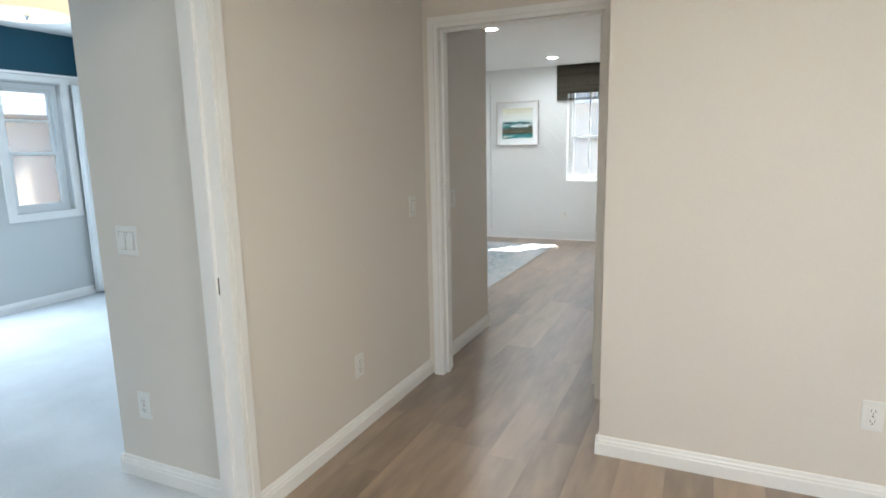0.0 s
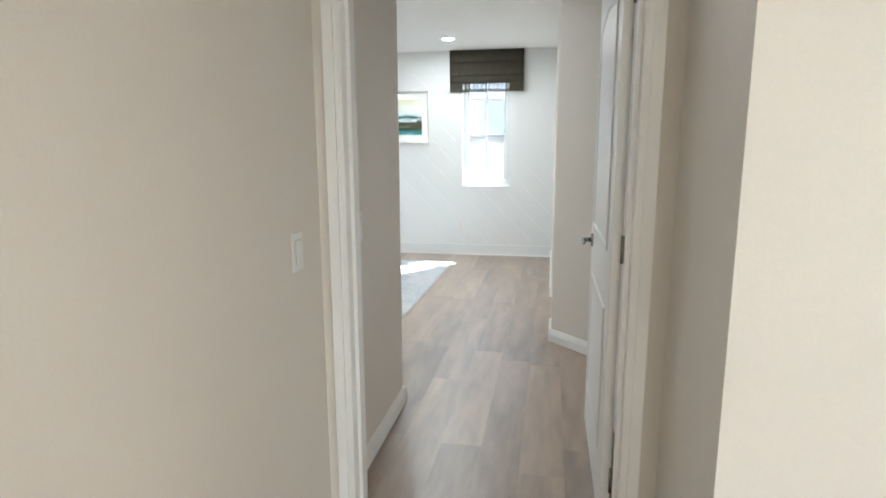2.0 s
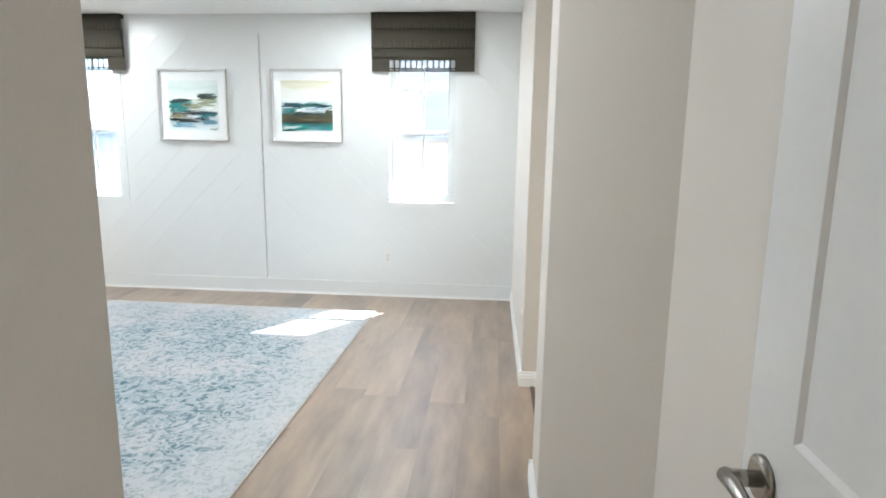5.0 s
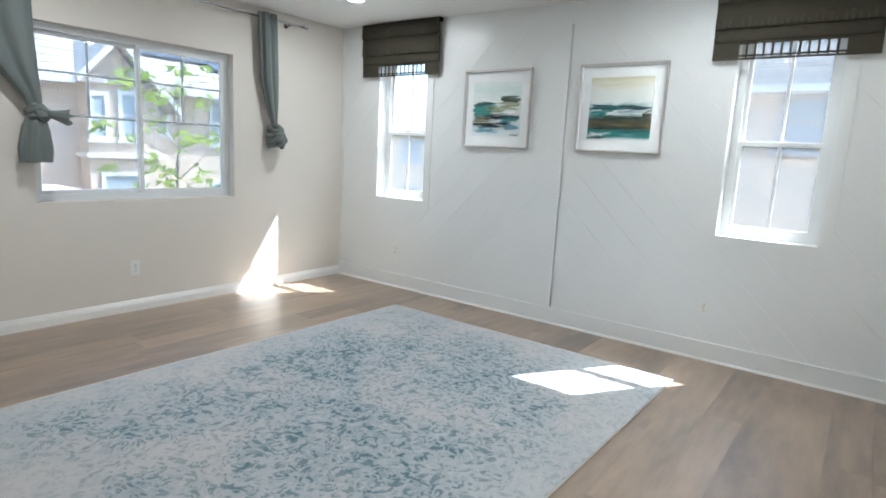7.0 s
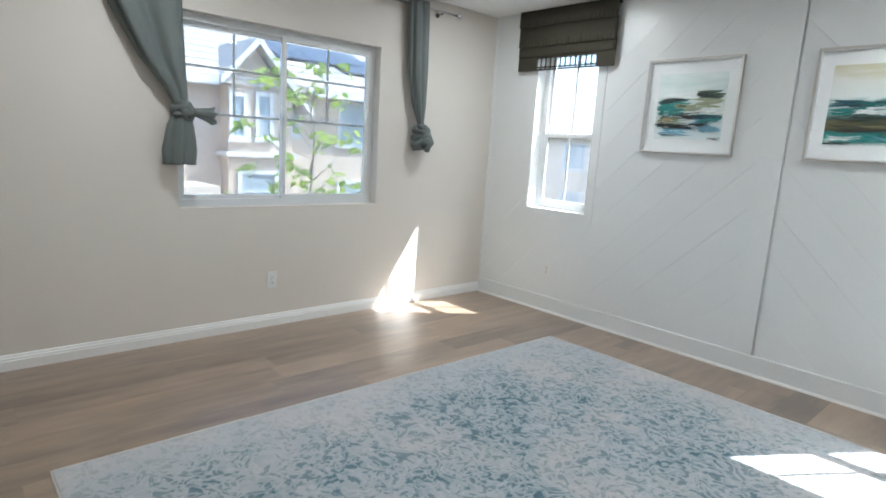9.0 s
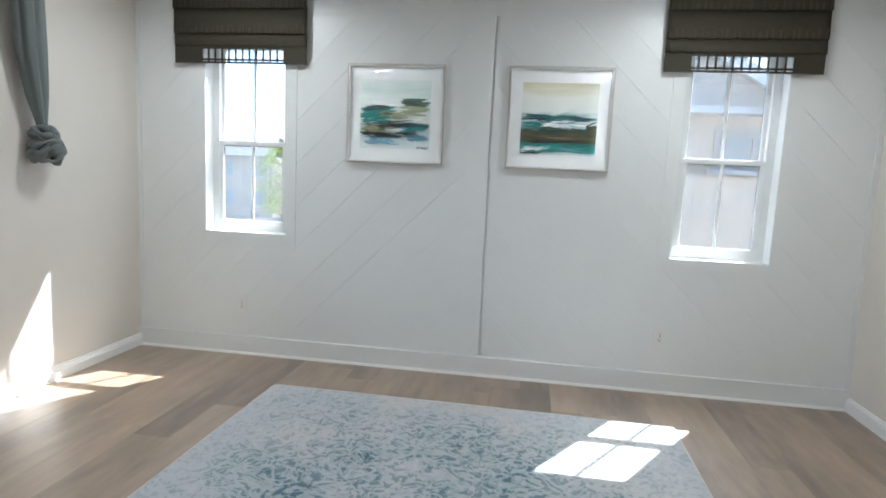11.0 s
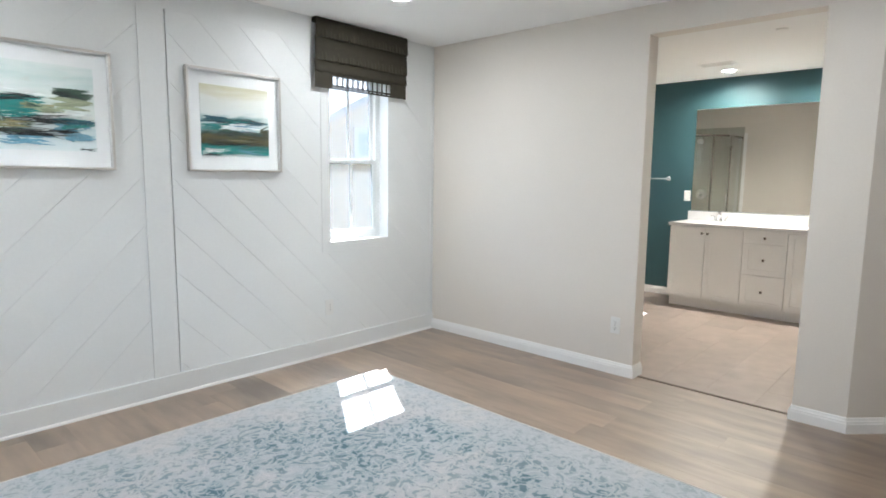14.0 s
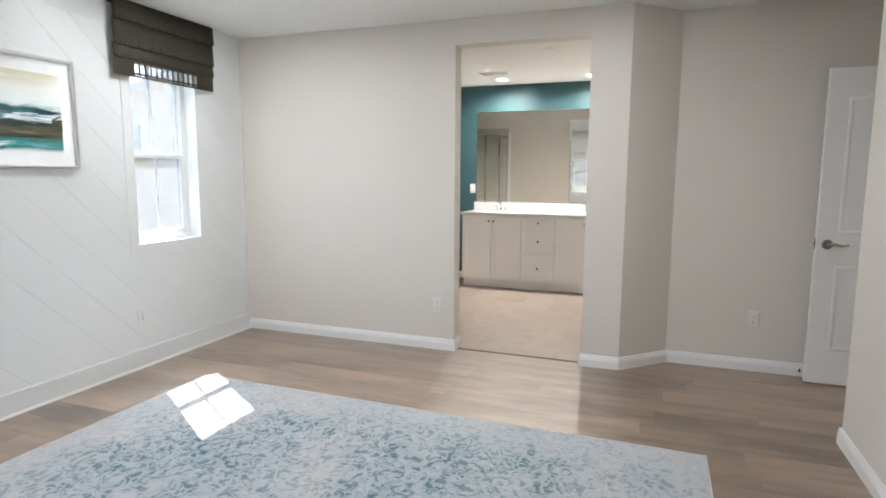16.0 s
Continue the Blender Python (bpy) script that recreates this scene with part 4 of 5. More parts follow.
right = thing("curtain", pose(CXX, 3.51, 2.34), "grey-green curtain hung near the corner and knotted", "curtain", "knotted curtains")
off = Matrix.Translation((-CXX, -3.51, -2.34))
cloth("panel", ring_sweep(NB(), pleated(blend([(2.385, 3.505, 0.085, 0.035, 0.4, CXX), (2.20, 3.51, 0.085, 0.045, 0.35, CXX), (1.85, 3.525, 0.078, 0.05, 0.3, CXX), (1.62, 3.55, 0.052, 0.045, 0.22, CXX), (1.47, 3.575, 0.024, 0.026, 0.12, CXX)]), folds=5, seed=1.0)), right, off)
cloth("knot", knot(CXX + 0.005, 3.585, 1.42, 0.060, 9), right, off)
cloth("tail", knot(CXX + 0.01, 3.592, 1.335, 0.082, 13), right, off)

rod = thing("curtain_rod", pose(CXX, 2.5, 2.345), "brushed metal curtain rod above the slider window", "curtain rod")
part("pole", tube(NB(), [(0, -1.35, 0), (0, 1.395, 0)], 0.0105, 16), CHROME, rod)
for s, y in ((-1, -1.35), (1, 1.395)):
    part("finial", tube(NB(), [(0, y, 0), (0, y + s * 0.008, 0), (0, y + s * 0.012, 0), (0, y + s * 0.03, 0), (0, y + s * 0.036, 0)], [0.014, 0.014, 0.024, 0.027, 0.017], 16), CHROME, rod)
for y in (-1.2, 0.15, 1.25):
    bm = NB()
    tube(bm, [(-0.073, y, -0.012), (-0.01, y, -0.012)], 0.006, 10)
    tube(bm, [(-0.0745, y, -0.012), (-0.070, y, -0.012)], 0.022, 16)
    part("bracket", bm, NICKEL, rod)
for cur, ys in ((left, (-0.08, 0.0, 0.09)), (right, (-0.035, 0.04))):
    for y in ys:
        bm = NB()
        tube(bm, [(0.036 + 0.004 * math.cos(0.1), y + 0.021 * math.cos(a), 0.005 + 0.021 * math.sin(a)) for a in (2 * math.pi * k / 16 for k in range(17))], 0.004, 6)
        part("grommet", bm, NICKEL, cur, "metal grommet")


# ---- outlets and switches ----
def outlet(m, label, group="wall outlets"):
    e = thing("wall_outlet", m, label, "outlet", group)
    part("cover_plate", box(NB(), -0.035, -0.006, -0.058, 0.035, 0, 0.058, 0.0025), PLASTIC, e)
    for z in (-0.020, 0.020):
        sock = part("socket", box(NB(), -0.017, -0.0085, z - 0.0145, 0.017, -0.0055, z + 0.0145, 0.002), PLASTIC, e)
        for x in (-0.0065, 0.0065):
            part("slot", box(NB(), x - 0.0012, -0.0090, z - 0.002, x + 0.0012, -0.0082, z + 0.007), DARK, sock)
        part("slot", box(NB(), -0.002, -0.0090, z - 0.010, 0.002, -0.0082, z - 0.006), DARK, sock)
    part("screw", tube(NB(), [(0, -0.0055, 0), (0, -0.0072, 0)], 0.003, 10), NICKEL, e)
    return e


def switch(m, label, gangs=1):
    e = thing("light_switch", m, label, "switch", "light switches")
    w = 0.035 + 0.023 * (gangs - 1)
    part("cover_plate", box(NB(), -w, -0.006, -0.058, w, 0, 0.058, 0.0025), PLASTIC, e)
    for i in range(gangs):
        c = (i - (gangs - 1) / 2) * 0.046
        bm = prism(NB(), [(-0.0115, -0.033), (-0.006, 0.033), (-0.004, 0.033), (-0.004, -0.033)], c - 0.0165, c + 0.0165, 0)
        part("rocker", bm, PLASTIC, e)
        part("rocker_gap", prism_frame_at(c, 0.0185, 0.0355, 0.0015), mat_gap(), e)
    return e


GAP = []


def mat_gap():
    if not GAP:
        # grey of a raised strip that stands for the shaded slit round a rocker
        GAP.append(mat("shadow_gap", (0.35, 0.34, 0.33), 0.8))
    return GAP[0]


def prism_frame_at(c, hw, hh, w):
    bm = prism_frame(hw, hh, w, -0.0066, -0.005)
    bm.transform(Matrix.Translation((c, 0, 0)))
    return bm


first = outlet(pose(-0.843, NY, 0.360), "white duplex outlet on the white panelled wall")
outlet_at = ((pose(-3.629, NY, 0.352), "white duplex outlet on the white panelled wall"), (pose(EX, 2.690, 0.345, 0, 0, -90), "white duplex outlet beside the bathroom opening"),
             (pose(WX, 2.372, 0.330, 0, 0, 90), "white duplex outlet under the slider window"), (pose(RX, 0.486, 0.363, 0, 0, -90), "white duplex outlet near the open door"),
             (pose(HX, -1.583, 0.331, 0, 0, 90), "white duplex outlet low on the hall wall"), (pose(1.567, -1.372, 0.352), "white duplex outlet low on the hall wall"),
             (pose(-1.085, -2.285, 0.333), "white duplex outlet in the carpeted room"))
for m, label in outlet_at:
    tagged(copy_thing(first, m), label)
switch(pose(HX, -0.985, 1.035, 0, 0, 90), "white rocker light switch beside the doorway")
switch(pose(HX, -0.420, 1.030, 0, 0, 90), "white rocker light switch inside the passage")
switch(pose(-1.075, -2.285, 1.018), "white double light switch in the carpeted room", 2)
switch(pose(BX, 3.361, 1.168, 0, 0, -90), "white light switch on the teal wall")


# ---- bedroom door ----
def panel_door(m, w, h, label):
    """A moulded two-panel leaf: local x from the hinge, y the thickness, z up."""
    e = thing("bedroom_door", m, label, "door")
    t = 0.0175
    st, br, lr = 0.112, 0.225, 0.20
    lock0 = 0.77
    bm = NB()
    box(bm, 0, -t, 0, w, t, h, 0.002, 1)
    part("leaf", bm, TRIM, e)
    for side in (-1, 1):
        for z0, z1, arch in ((br, lock0, 0), (lock0 + lr, h - 0.135, 0.045)):
            outline = [(st, z0), (w - st, z0)]
            if arch:
                c = w / 2
                for i in range(13):
                    u = i / 12
                    outline.append((w - st - u * (w - 2 * st), z1 - arch + arch * math.sin(math.pi * u)))
            else:
                outline += [(w - st, z1), (st, z1)]
            cen = Vector((w / 2, (z0 + z1) / 2))
            rings = []
            for inset, depth in ((0, 0.0005), (0.006, 0.0065), (0.018, 0.0065), (0.026, 0.0015), (0.034, 0.0012)):
                ring = []
                for p in outline:
                    sx = (w / 2 - st - inset) / (w / 2 - st)
                    sz = ((z1 - z0) / 2 - inset) / ((z1 - z0) / 2)
                    ring.append((cen.x + (p[0] - cen.x) * sx, side * (t + depth), cen.y + (p[1] - cen.y) * sz))
                rings.append(ring)
            bm = ring_sweep(NB(), rings)
            for f in bm.faces:
                f.smooth = False
            part("raised_panel", bm, TRIM, e)
    for side in (-1, 1):
        bm = NB()
        z = 0.905
        x = w - 0.062
        tube(bm, [(x, side * t, z), (x, side * (t + 0.006), z), (x, side * (t + 0.010), z)], [0.031, 0.031, 0.024], 24)
        tube(bm, [(x, side * (t + 0.008), z), (x, side * (t + 0.046), z)], 0.011, 14)
        tube(bm, [(x + 0.006, side * (t + 0.045), z), (x - 0.03, side * (t + 0.047), z + 0.004), (x - 0.07, side * (t + 0.045), z - 0.004), (x - 0.105, side * (t + 0.042), z + 0.003)], [0.011, 0.010, 0.008, 0.006], 12)
        part("lever_handle", bm, NICKEL, e, "satin nickel lever handle")
    part("latch_plate", box(NB(), w - 0.0008, -0.012, 0.87, w + 0.0016, 0.012, 0.94), NICKEL, e)
    part("latch_bolt", box(NB(), w + 0.001, -0.006, 0.897, w + 0.010, 0.007, 0.913, 0.002), NICKEL, e)
    for z in (0.18, 1.0, 1.80):
        bm = tube(NB(), [(-0.008, -t * 0.9, z - 0.045), (-0.008, -t * 0.9, z + 0.045)], 0.006, 12)
        part("hinge", bm, NICKEL, e, "satin nickel hinge")
    return e


panel_door(pose(0.457, DH1 + 0.040, 0.010, 0, 0, 90.2), 0.838, 1.985, "white two-panel door standing open against the wall")
stop = thing("door_stop", pose(RX - 0.016, 0.20, 0.05, 0, 0, -90), "small metal door stop on the skirting board", "door stop")
part("stem", tube(NB(), [(0, 0, 0), (0, -0.004, 0), (0, -0.004, 0), (0, -0.035, 0)], [0.011, 0.011, 0.005, 0.005], 12), NICKEL, stop)
part("rubber_tip", tube(NB(), [(0, -0.035, 0), (0, -0.048, 0)], [0.008, 0.007], 12), FOIL, stop)


# ---- ceiling lights ----
def downlight(m, lens, label):
    e = thing("ceiling_downlight", m, label, "ceiling light", "recessed downlights")
    bm = NB()
    ring_sweep(bm, [[(r * math.cos(a), r * math.sin(a), z) for a in (2 * math.pi * k / 32 for k in range(32))] for r, z in ((0.078, 0), (0.077, -0.004), (0.068, -0.007), (0.058, -0.004), (0.058, 0))], False)
    part("trim_ring", bm, TRIM, e)
    part("lens", tube(NB(), [(0, 0, -0.0005), (0, 0, -0.003)], 0.0575, 28), lens, e)
    return e


lamp = downlight(pose(*BED_LAMPS[0], CZ), LED, "lit round recessed ceiling light")
# bedroom fittings, then the ones added out of view in the hall
for spot in BED_LAMPS[1:] + ADDED_HALL_LAMPS:
    copy_thing(lamp, pose(*spot, CZ))
for spot in BATH_LAMPS:
    tagged(copy_thing(lamp, pose(*spot, CZ)), "lit round recessed light over the vanity")
sprinkler = thing("ceiling_sprinkler", pose(1.45, 2.09, CZ), "white flat sprinkler cover on the bathroom ceiling", "sprinkler")
part("cover", tube(NB(), [(0, 0, 0), (0, 0, -0.006), (0, 0, -0.010)], [0.042, 0.042, 0.036], 24), PLASTIC, sprinkler)
vent = thing("ceiling_vent", pose(2.50, 2.87, CZ), "white slotted air vent in the bathroom ceiling", "vent")
part("backing", box(NB(), -0.06, -0.145, -0.004, 0.06, 0.145, 0), DARK, vent)
bm = NB()
for q in ((-0.075, -0.16, 0.075, -0.14), (-0.075, 0.14, 0.075, 0.16), (-0.075, -0.14, -0.055, 0.14), (0.055, -0.14, 0.075, 0.14)):
    box(bm, q[0], q[1], -0.008, q[2], q[3], -0.001)
part("frame", bm, PLASTIC, vent)
for i in range(7):
    x = -0.046 + i * 0.0153
    part("slat", prism(NB(), [(x - 0.004, -0.003), (x + 0.003, -0.012), (x + 0.005, -0.011), (x - 0.002, -0.002)], -0.14, 0.14, 1), PLASTIC, vent)

# ---- carpeted room ----
drum = thing("drum_ceiling_lamp", pose(-2.60, -1.62, CZ), "lit cream drum shade ceiling lamp with chrome finial", "ceiling light")
part("canopy", tube(NB(), [(0, 0, 0), (0, 0, -0.02), (0, 0, -0.03)], [0.06, 0.06, 0.02], 24), CHROME, drum)
part("stem", tube(NB(), [(0, 0, -0.02), (0, 0, -0.33)], 0.007, 10), CHROME, drum)
bm = NB()
ring_sweep(bm, [[(r * math.cos(a), r * math.sin(a), z) for a in (2 * math.pi * k / 40 for k in range(40))] for r, z in ((0.23, -0.13), (0.23, -0.30), (0.226, -0.30), (0.226, -0.13), (0.23, -0.13))], False)
part("shade", bm, DRUM, drum, "glowing cream fabric shade")
part("diffuser", tube(NB(), [(0, 0, -0.295), (0, 0, -0.299)], 0.222, 40), DRUM, drum)
part("finial", tube(NB(), [(0, 0, -0.299), (0, 0, -0.31), (0, 0, -0.325)], [0.022, 0.014, 0.006], 16), CHROME, drum)
sheer = thing("sheer_curtain", pose(-4.42, -0.125, 1.0), "white sheer curtain hanging beside the window", "curtain")
bm = ring_sweep(NB(), pleated(blend([(0.99, 0, 0.055, 0.03, 0.3, 0), (0.0, 0, 0.06, 0.035, 0.3, 0), (-0.97, 0, 0.062, 0.04, 0.3, 0)], 3), folds=6))
part("panel", bm, mat("white_sheer_cloth", (0.84, 0.86, 0.87), 0.8, 0.04, 200, 3), sheer)

# ---- bathroom ----
VY0, VY1, VX = 1.50, 3.320, 2.790
VH = 0.865


def shaker(parent, name, y0, y1, z0, z1, knob, x=VX):
    """A shaker front facing -x with a sunk panel and a knob."""
    g, r = 0.0035, 0.052
    y0, y1, z0, z1 = y0 + g, y1 - g, z0 + g, z1 - g
    r = min(r, (z1 - z0) * 0.3)
    bm = NB()
    for q in ((y0, z0, y1, z0 + r), (y0, z1 - r, y1, z1), (y0, z0 + r, y0 + r, z1 - r), (y1 - r, z0 + r, y1, z1 - r)):
        box(bm, x - 0.019, q[0], q[1], x - 0.001, q[2], q[3])
    box(bm, x - 0.012, y0 + r - 0.001, z0 + r - 0.001, x - 0.001, y1 - r + 0.001, z1 - r + 0.001)
    d = part(name, bm, CABINET, parent)
    ky, kz = knob
    part("knob", tube(NB(), [(x - 0.018, ky, kz), (x - 0.030, ky, kz), (x - 0.034, ky, kz), (x - 0.041, ky, kz), (x - 0.044, ky, kz)], [0.005, 0.005, 0.013, 0.013, 0.009], 14), NICKEL, d, "satin nickel knob")


def cabinet(y0, y1, label):
    e = thing("vanity_cabinet", pose(0, 0, 0), label, "cabinet", "vanity units")
    part("body", box(NB(), VX, y0, 0.105, BX - 0.002, y1, VH), CABINET, e)
    part("toe_kick", box(NB(), VX + 0.06, y0, 0, BX - 0.002, y1, 0.105), CABINET, e)
    return e


for lo, hi in ((2.597, VY1), (VY0, 2.207)):
    c = cabinet(lo + 0.0005, hi - 0.0005, "white shaker sink cabinet with two doors")
    mid = (lo + hi) / 2
    shaker(c, "cabinet_door", lo, mid, 0.108, VH - 0.012, (mid - 0.028, 0.80))
    shaker(c, "cabinet_door", mid, hi, 0.108, VH - 0.012, (mid + 0.028, 0.80))
c = cabinet(2.2075, 2.5965, "white shaker drawer cabinet with three drawers")
for z0, z1 in ((0.108, 0.425), (0.425, 0.735), (0.735, VH - 0.012)):
    shaker(c, "drawer_front", 2.207, 2.597, z0, z1, (2.402, (z0 + z1) / 2))
worktop = thing("vanity_worktop", pose(0, 0, VH), "white stone vanity top with backsplash and two sinks", "worktop")
bm = NB()
BOWLS = (2.96, 1.855)
x0, x1 = VX - 0.032, BX - 0.002
cuts = [VY0 - 0.012]
for b in sorted(BOWLS):
    cuts += [b - 0.20, b + 0.20]
cuts.append(VY1 + 0.015)
for i in range(0, len(cuts), 2):
    box(bm, x0, cuts[i], 0.001, x1, cuts[i + 1], 0.033)
for b in BOWLS:
    box(bm, x0, b - 0.20, 0.001, x0 + 0.10, b + 0.20, 0.033)
    box(bm, x1 - 0.13, b - 0.20, 0.001, x1, b + 0.20, 0.033)
bmesh.ops.remove_doubles(bm, verts=bm.verts, dist=0.0005)
part("slab", bm, COUNTER, worktop)
part("backsplash", box(NB(), x1 - 0.02, VY0 - 0.012, 0.0335, x1, VY1 + 0.015, 0.135, 0.002), COUNTER, worktop)
for b in BOWLS:
    bm = NB()
    rings = []
    for r, z in ((1.0, 0.031), (0.93, 0.0), (0.75, -0.07), (0.45, -0.105), (0.10, -0.11)):
        rings.append([(x0 + 0.235 + 0.135 * r * max(-1, min(1, 1.25 * math.cos(a))), b + 0.20 * r * max(-1, min(1, 1.15 * math.sin(a))), z) for a in (2 * math.pi * k / 40 for k in range(40))])
    ring_sweep(bm, rings, False)
    part("sink_bowl", bm, COUNTER, worktop, "white undermount sink bowl")


def faucet(m, label):
    e = thing("faucet", m, label, "faucet", "vanity faucets")
    part("base", box(NB(), -0.026, -0.075, 0, 0.026, 0.075, 0.014, 0.006), CHROME, e)
    part("spout", tube(NB(), [(0, 0, 0.01), (0, 0, 0.07), (-0.015, 0, 0.092), (-0.06, 0, 0.10), (-0.10, 0, 0.088), (-0.105, 0, 0.07)], [0.017, 0.014, 0.013, 0.012, 0.011, 0.011], 14), CHROME, e)
    for s in (-1, 1):
        bm = tube(NB(), [(0, s * 0.052, 0.012), (0, s * 0.052, 0.05), (0, s * 0.052, 0.056)], [0.016, 0.012, 0.008], 14)
        tube(bm, [(0, s * 0.052, 0.052), (-0.005, s * 0.085, 0.062), (-0.008, s * 0.105, 0.062)], [0.007, 0.006, 0.005], 10)
        part("lever", bm, CHROME, e)
    return e


tap = faucet(pose(BX - 0.085, 2.96, VH + 0.033), "chrome two-handle faucet behind a sink")
copy_thing(tap, pose(BX - 0.085, 1.855, VH + 0.033))
wall_mirror = thing("wall_mirror", pose(BX, 2.425, 1.585), "large frameless mirror above the vanity", "mirror")
part("mirror_glass", box(NB(), -0.007, -0.90, -0.578, -0.001, 0.885, 0.535, 0.0008, 1), MIRROR, wall_mirror)
for y in (-0.55, 0.0, 0.55):
    part("clip", box(NB(), -0.010, y - 0.012, -0.580, -0.0005, y + 0.012, -0.566, 0.002), CHROME, wall_mirror)
bar = thing("towel_bar", pose(BX, 3.885, 1.357), "chrome towel bar on the teal wall", "towel bar")
part("rail", tube(NB(), [(-0.06, -0.30, 0), (-0.06, 0.30, 0)], 0.008, 12), CHROME, bar)
for y in (-0.30, 0.30):
    bm = tube(NB(), [(0, y, 0), (-0.008, y, 0), (-0.010, y, 0)], [0.026, 0.026, 0.018], 18)
    tube(bm, [(-0.008, y, 0), (-0.060, y, 0), (-0.072, y, 0)], [0.012, 0.010, 0.012], 12)
    part("post", bm, CHROME, bar)

shower = thing("shower_enclosure", pose(0, 0, 0), "glass corner shower enclosure with chrome frame", "shower")
SX, SYY = 1.22, 3.62
part("tray", prism(NB(), [(0.393, SYY), (0.95, SYY), (SX, 3.79), (SX, NY + 0.01), (0.393, NY + 0.01)], 0, 0.09), COUNTER, shower, "white shower tray")
corners = [(0.40, SYY + 0.02), (0.94, SYY + 0.02), (SX - 0.02, 3.80), (SX - 0.02, NY)]
for a, b in zip(corners, corners[1:]):
    va, vb = Vector((*a, 0)), Vector((*b, 0))
    nrm = Vector((-(vb - va).y, (vb - va).x, 0)).normalized() * 0.003
    g = part("glass_panel", prism(NB(), [tuple((va + nrm).xy), tuple((vb + nrm).xy), tuple((vb - nrm).xy), tuple((va - nrm).xy)], 0.095, 1.985), SHOWERGLASS, shower)
    g.visible_shadow = False
    for z in (0.09, 1.985):
        part("rail", tube(NB(), [(a[0], a[1], z + 0.005), (b[0], b[1], z + 0.005)], 0.014, 8), NICKEL, shower)
for p in corners[1:3]:
    part("post", tube(NB(), [(p[0], p[1], 0.09), (p[0], p[1], 2.0)], 0.014, 8), NICKEL, shower)
bm = NB()
hp = [(0.995, 3.674, 0.93), (1.02, 3.634, 0.93), (1.02, 3.634, 1.13), (0.995, 3.674, 1.13)]
tube(bm, hp, 0.008, 10)
part("pull_handle", bm, CHROME, shower)
SHTILE = mat("pale_grey_shower_tile", (0.50, 0.49, 0.43), 0.25, 0.06, 20, 2, piece=0.3)
tilewall = part("tile_surround", box(NB(), 0.4025, SYY, 0.09, 0.400, NY + 0.01, 2.15), GROUT, shower)
for i in range(3):
    for k in range(7):
        y0 = SYY + i * 0.28
        part("tile", box(NB(), 0.400, y0 + 0.0015, 0.092 + k * 0.294, 0.406, min(y0 + 0.2785, NY + 0.01), 0.092 + (k + 1) * 0.294 - 0.003), SHTILE, tilewall)
valve = thing("shower_valve", pose(0.406, 4.20, 1.12), "round chrome shower valve", "shower valve")
part("disc", tube(NB(), [(0, 0, 0), (0.006, 0, 0), (0.012, 0, 0)], [0.085, 0.085, 0.07], 28), CHROME, valve)
part("lever", tube(NB(), [(0.01, 0, 0), (0.05, 0, 0), (0.055, 0.02, -0.05)], [0.022, 0.018, 0.008], 14), CHROME, valve)
head_ob = thing("overhead_sprayer", pose(0.406, 4.20, 2.02), "chrome overhead shower sprayer on a bent arm", "sprayer")
part("arm", tube(NB(), [(0, 0, 0), (0.08, 0, 0.02), (0.14, 0, -0.03)], 0.009, 10), CHROME, head_ob)
part("rose", tube(NB(), [(0.13, 0, -0.02), (0.16, 0, -0.06), (0.175, 0, -0.075)], [0.015, 0.045, 0.05], 18), CHROME, head_ob)
structure("trim_shower_edge", box(NB(), 0.4022, SYY - 0.045, 0.0, 0.407, SYY - 0.001, 2.06), TRIM, "white trim board beside the shower", "trim")

# ---- outside ----
GZ = -2.9
structure("ground", box(NB(), -600, -600, GZ - 0.5, 600, 600, GZ), GROUND, "pale dry ground and paving round the houses", "ground")
structure("road", box(NB(), -80, 30, GZ + 0.001, 60, 38, GZ + 0.02), ROAD, "grey asphalt street beyond the houses", "road")
structure("house_base", box(NB(), -4.62, -5.02, GZ, 4.32, NY + 0.165, -0.2), STUCCO_PALE, "storey below the rooms, pale stucco", "wall")


def far_window(e, m, w, h, trim=FASCIA):
    """A trimmed window on a facade: local x along, z up, y outward negative."""
    bm = NB()
    t = 0.09
    for q in ((-w / 2 - t, -h / 2 - t, w / 2 + t, -h / 2), (-w / 2 - t, h / 2, w / 2 + t, h / 2 + t), (-w / 2 - t, -h / 2, -w / 2, h / 2), (w / 2, -h / 2, w / 2 + t, h / 2)):
        box(bm, q[0], -0.05, q[1], q[2], 0.02, q[3])
    box(bm, -w / 2, -0.02, -0.02, w / 2, 0.01, 0.02)
    wf = part("window", bm, trim, e, at=m)
    part("pane", box(NB(), -w / 2, -0.008, -h / 2, w / 2, 0.012, h / 2), FARGLASS, wf)
    part("sill", box(NB(), -w / 2 - 0.14, -0.10, -h / 2 - 0.15, w / 2 + 0.14, 0.02, -h / 2 - 0.09), FASCIA, wf)


def hip_slope(bm, eave, ridge, thick=0.12):
    """A roof slab between an eave edge and a ridge edge, each two points."""
    a, b = [Vector(p) for p in eave], [Vector(p) for p in ridge]
    vs = [bm.verts.new(p) for p in (a[0], a[1], b[1], b[0])] + [bm.verts.new(p - Vector((0, 0, thick))) for p in (a[0], a[1], b[1], b[0])]
    for f in ((0, 1, 2, 3), (7, 6, 5, 4), (0, 4, 5, 1), (1, 5, 6, 2), (2, 6, 7, 3), (3, 7, 4, 0)):
        bm.faces.new([vs[i] for i in f])
    return bm


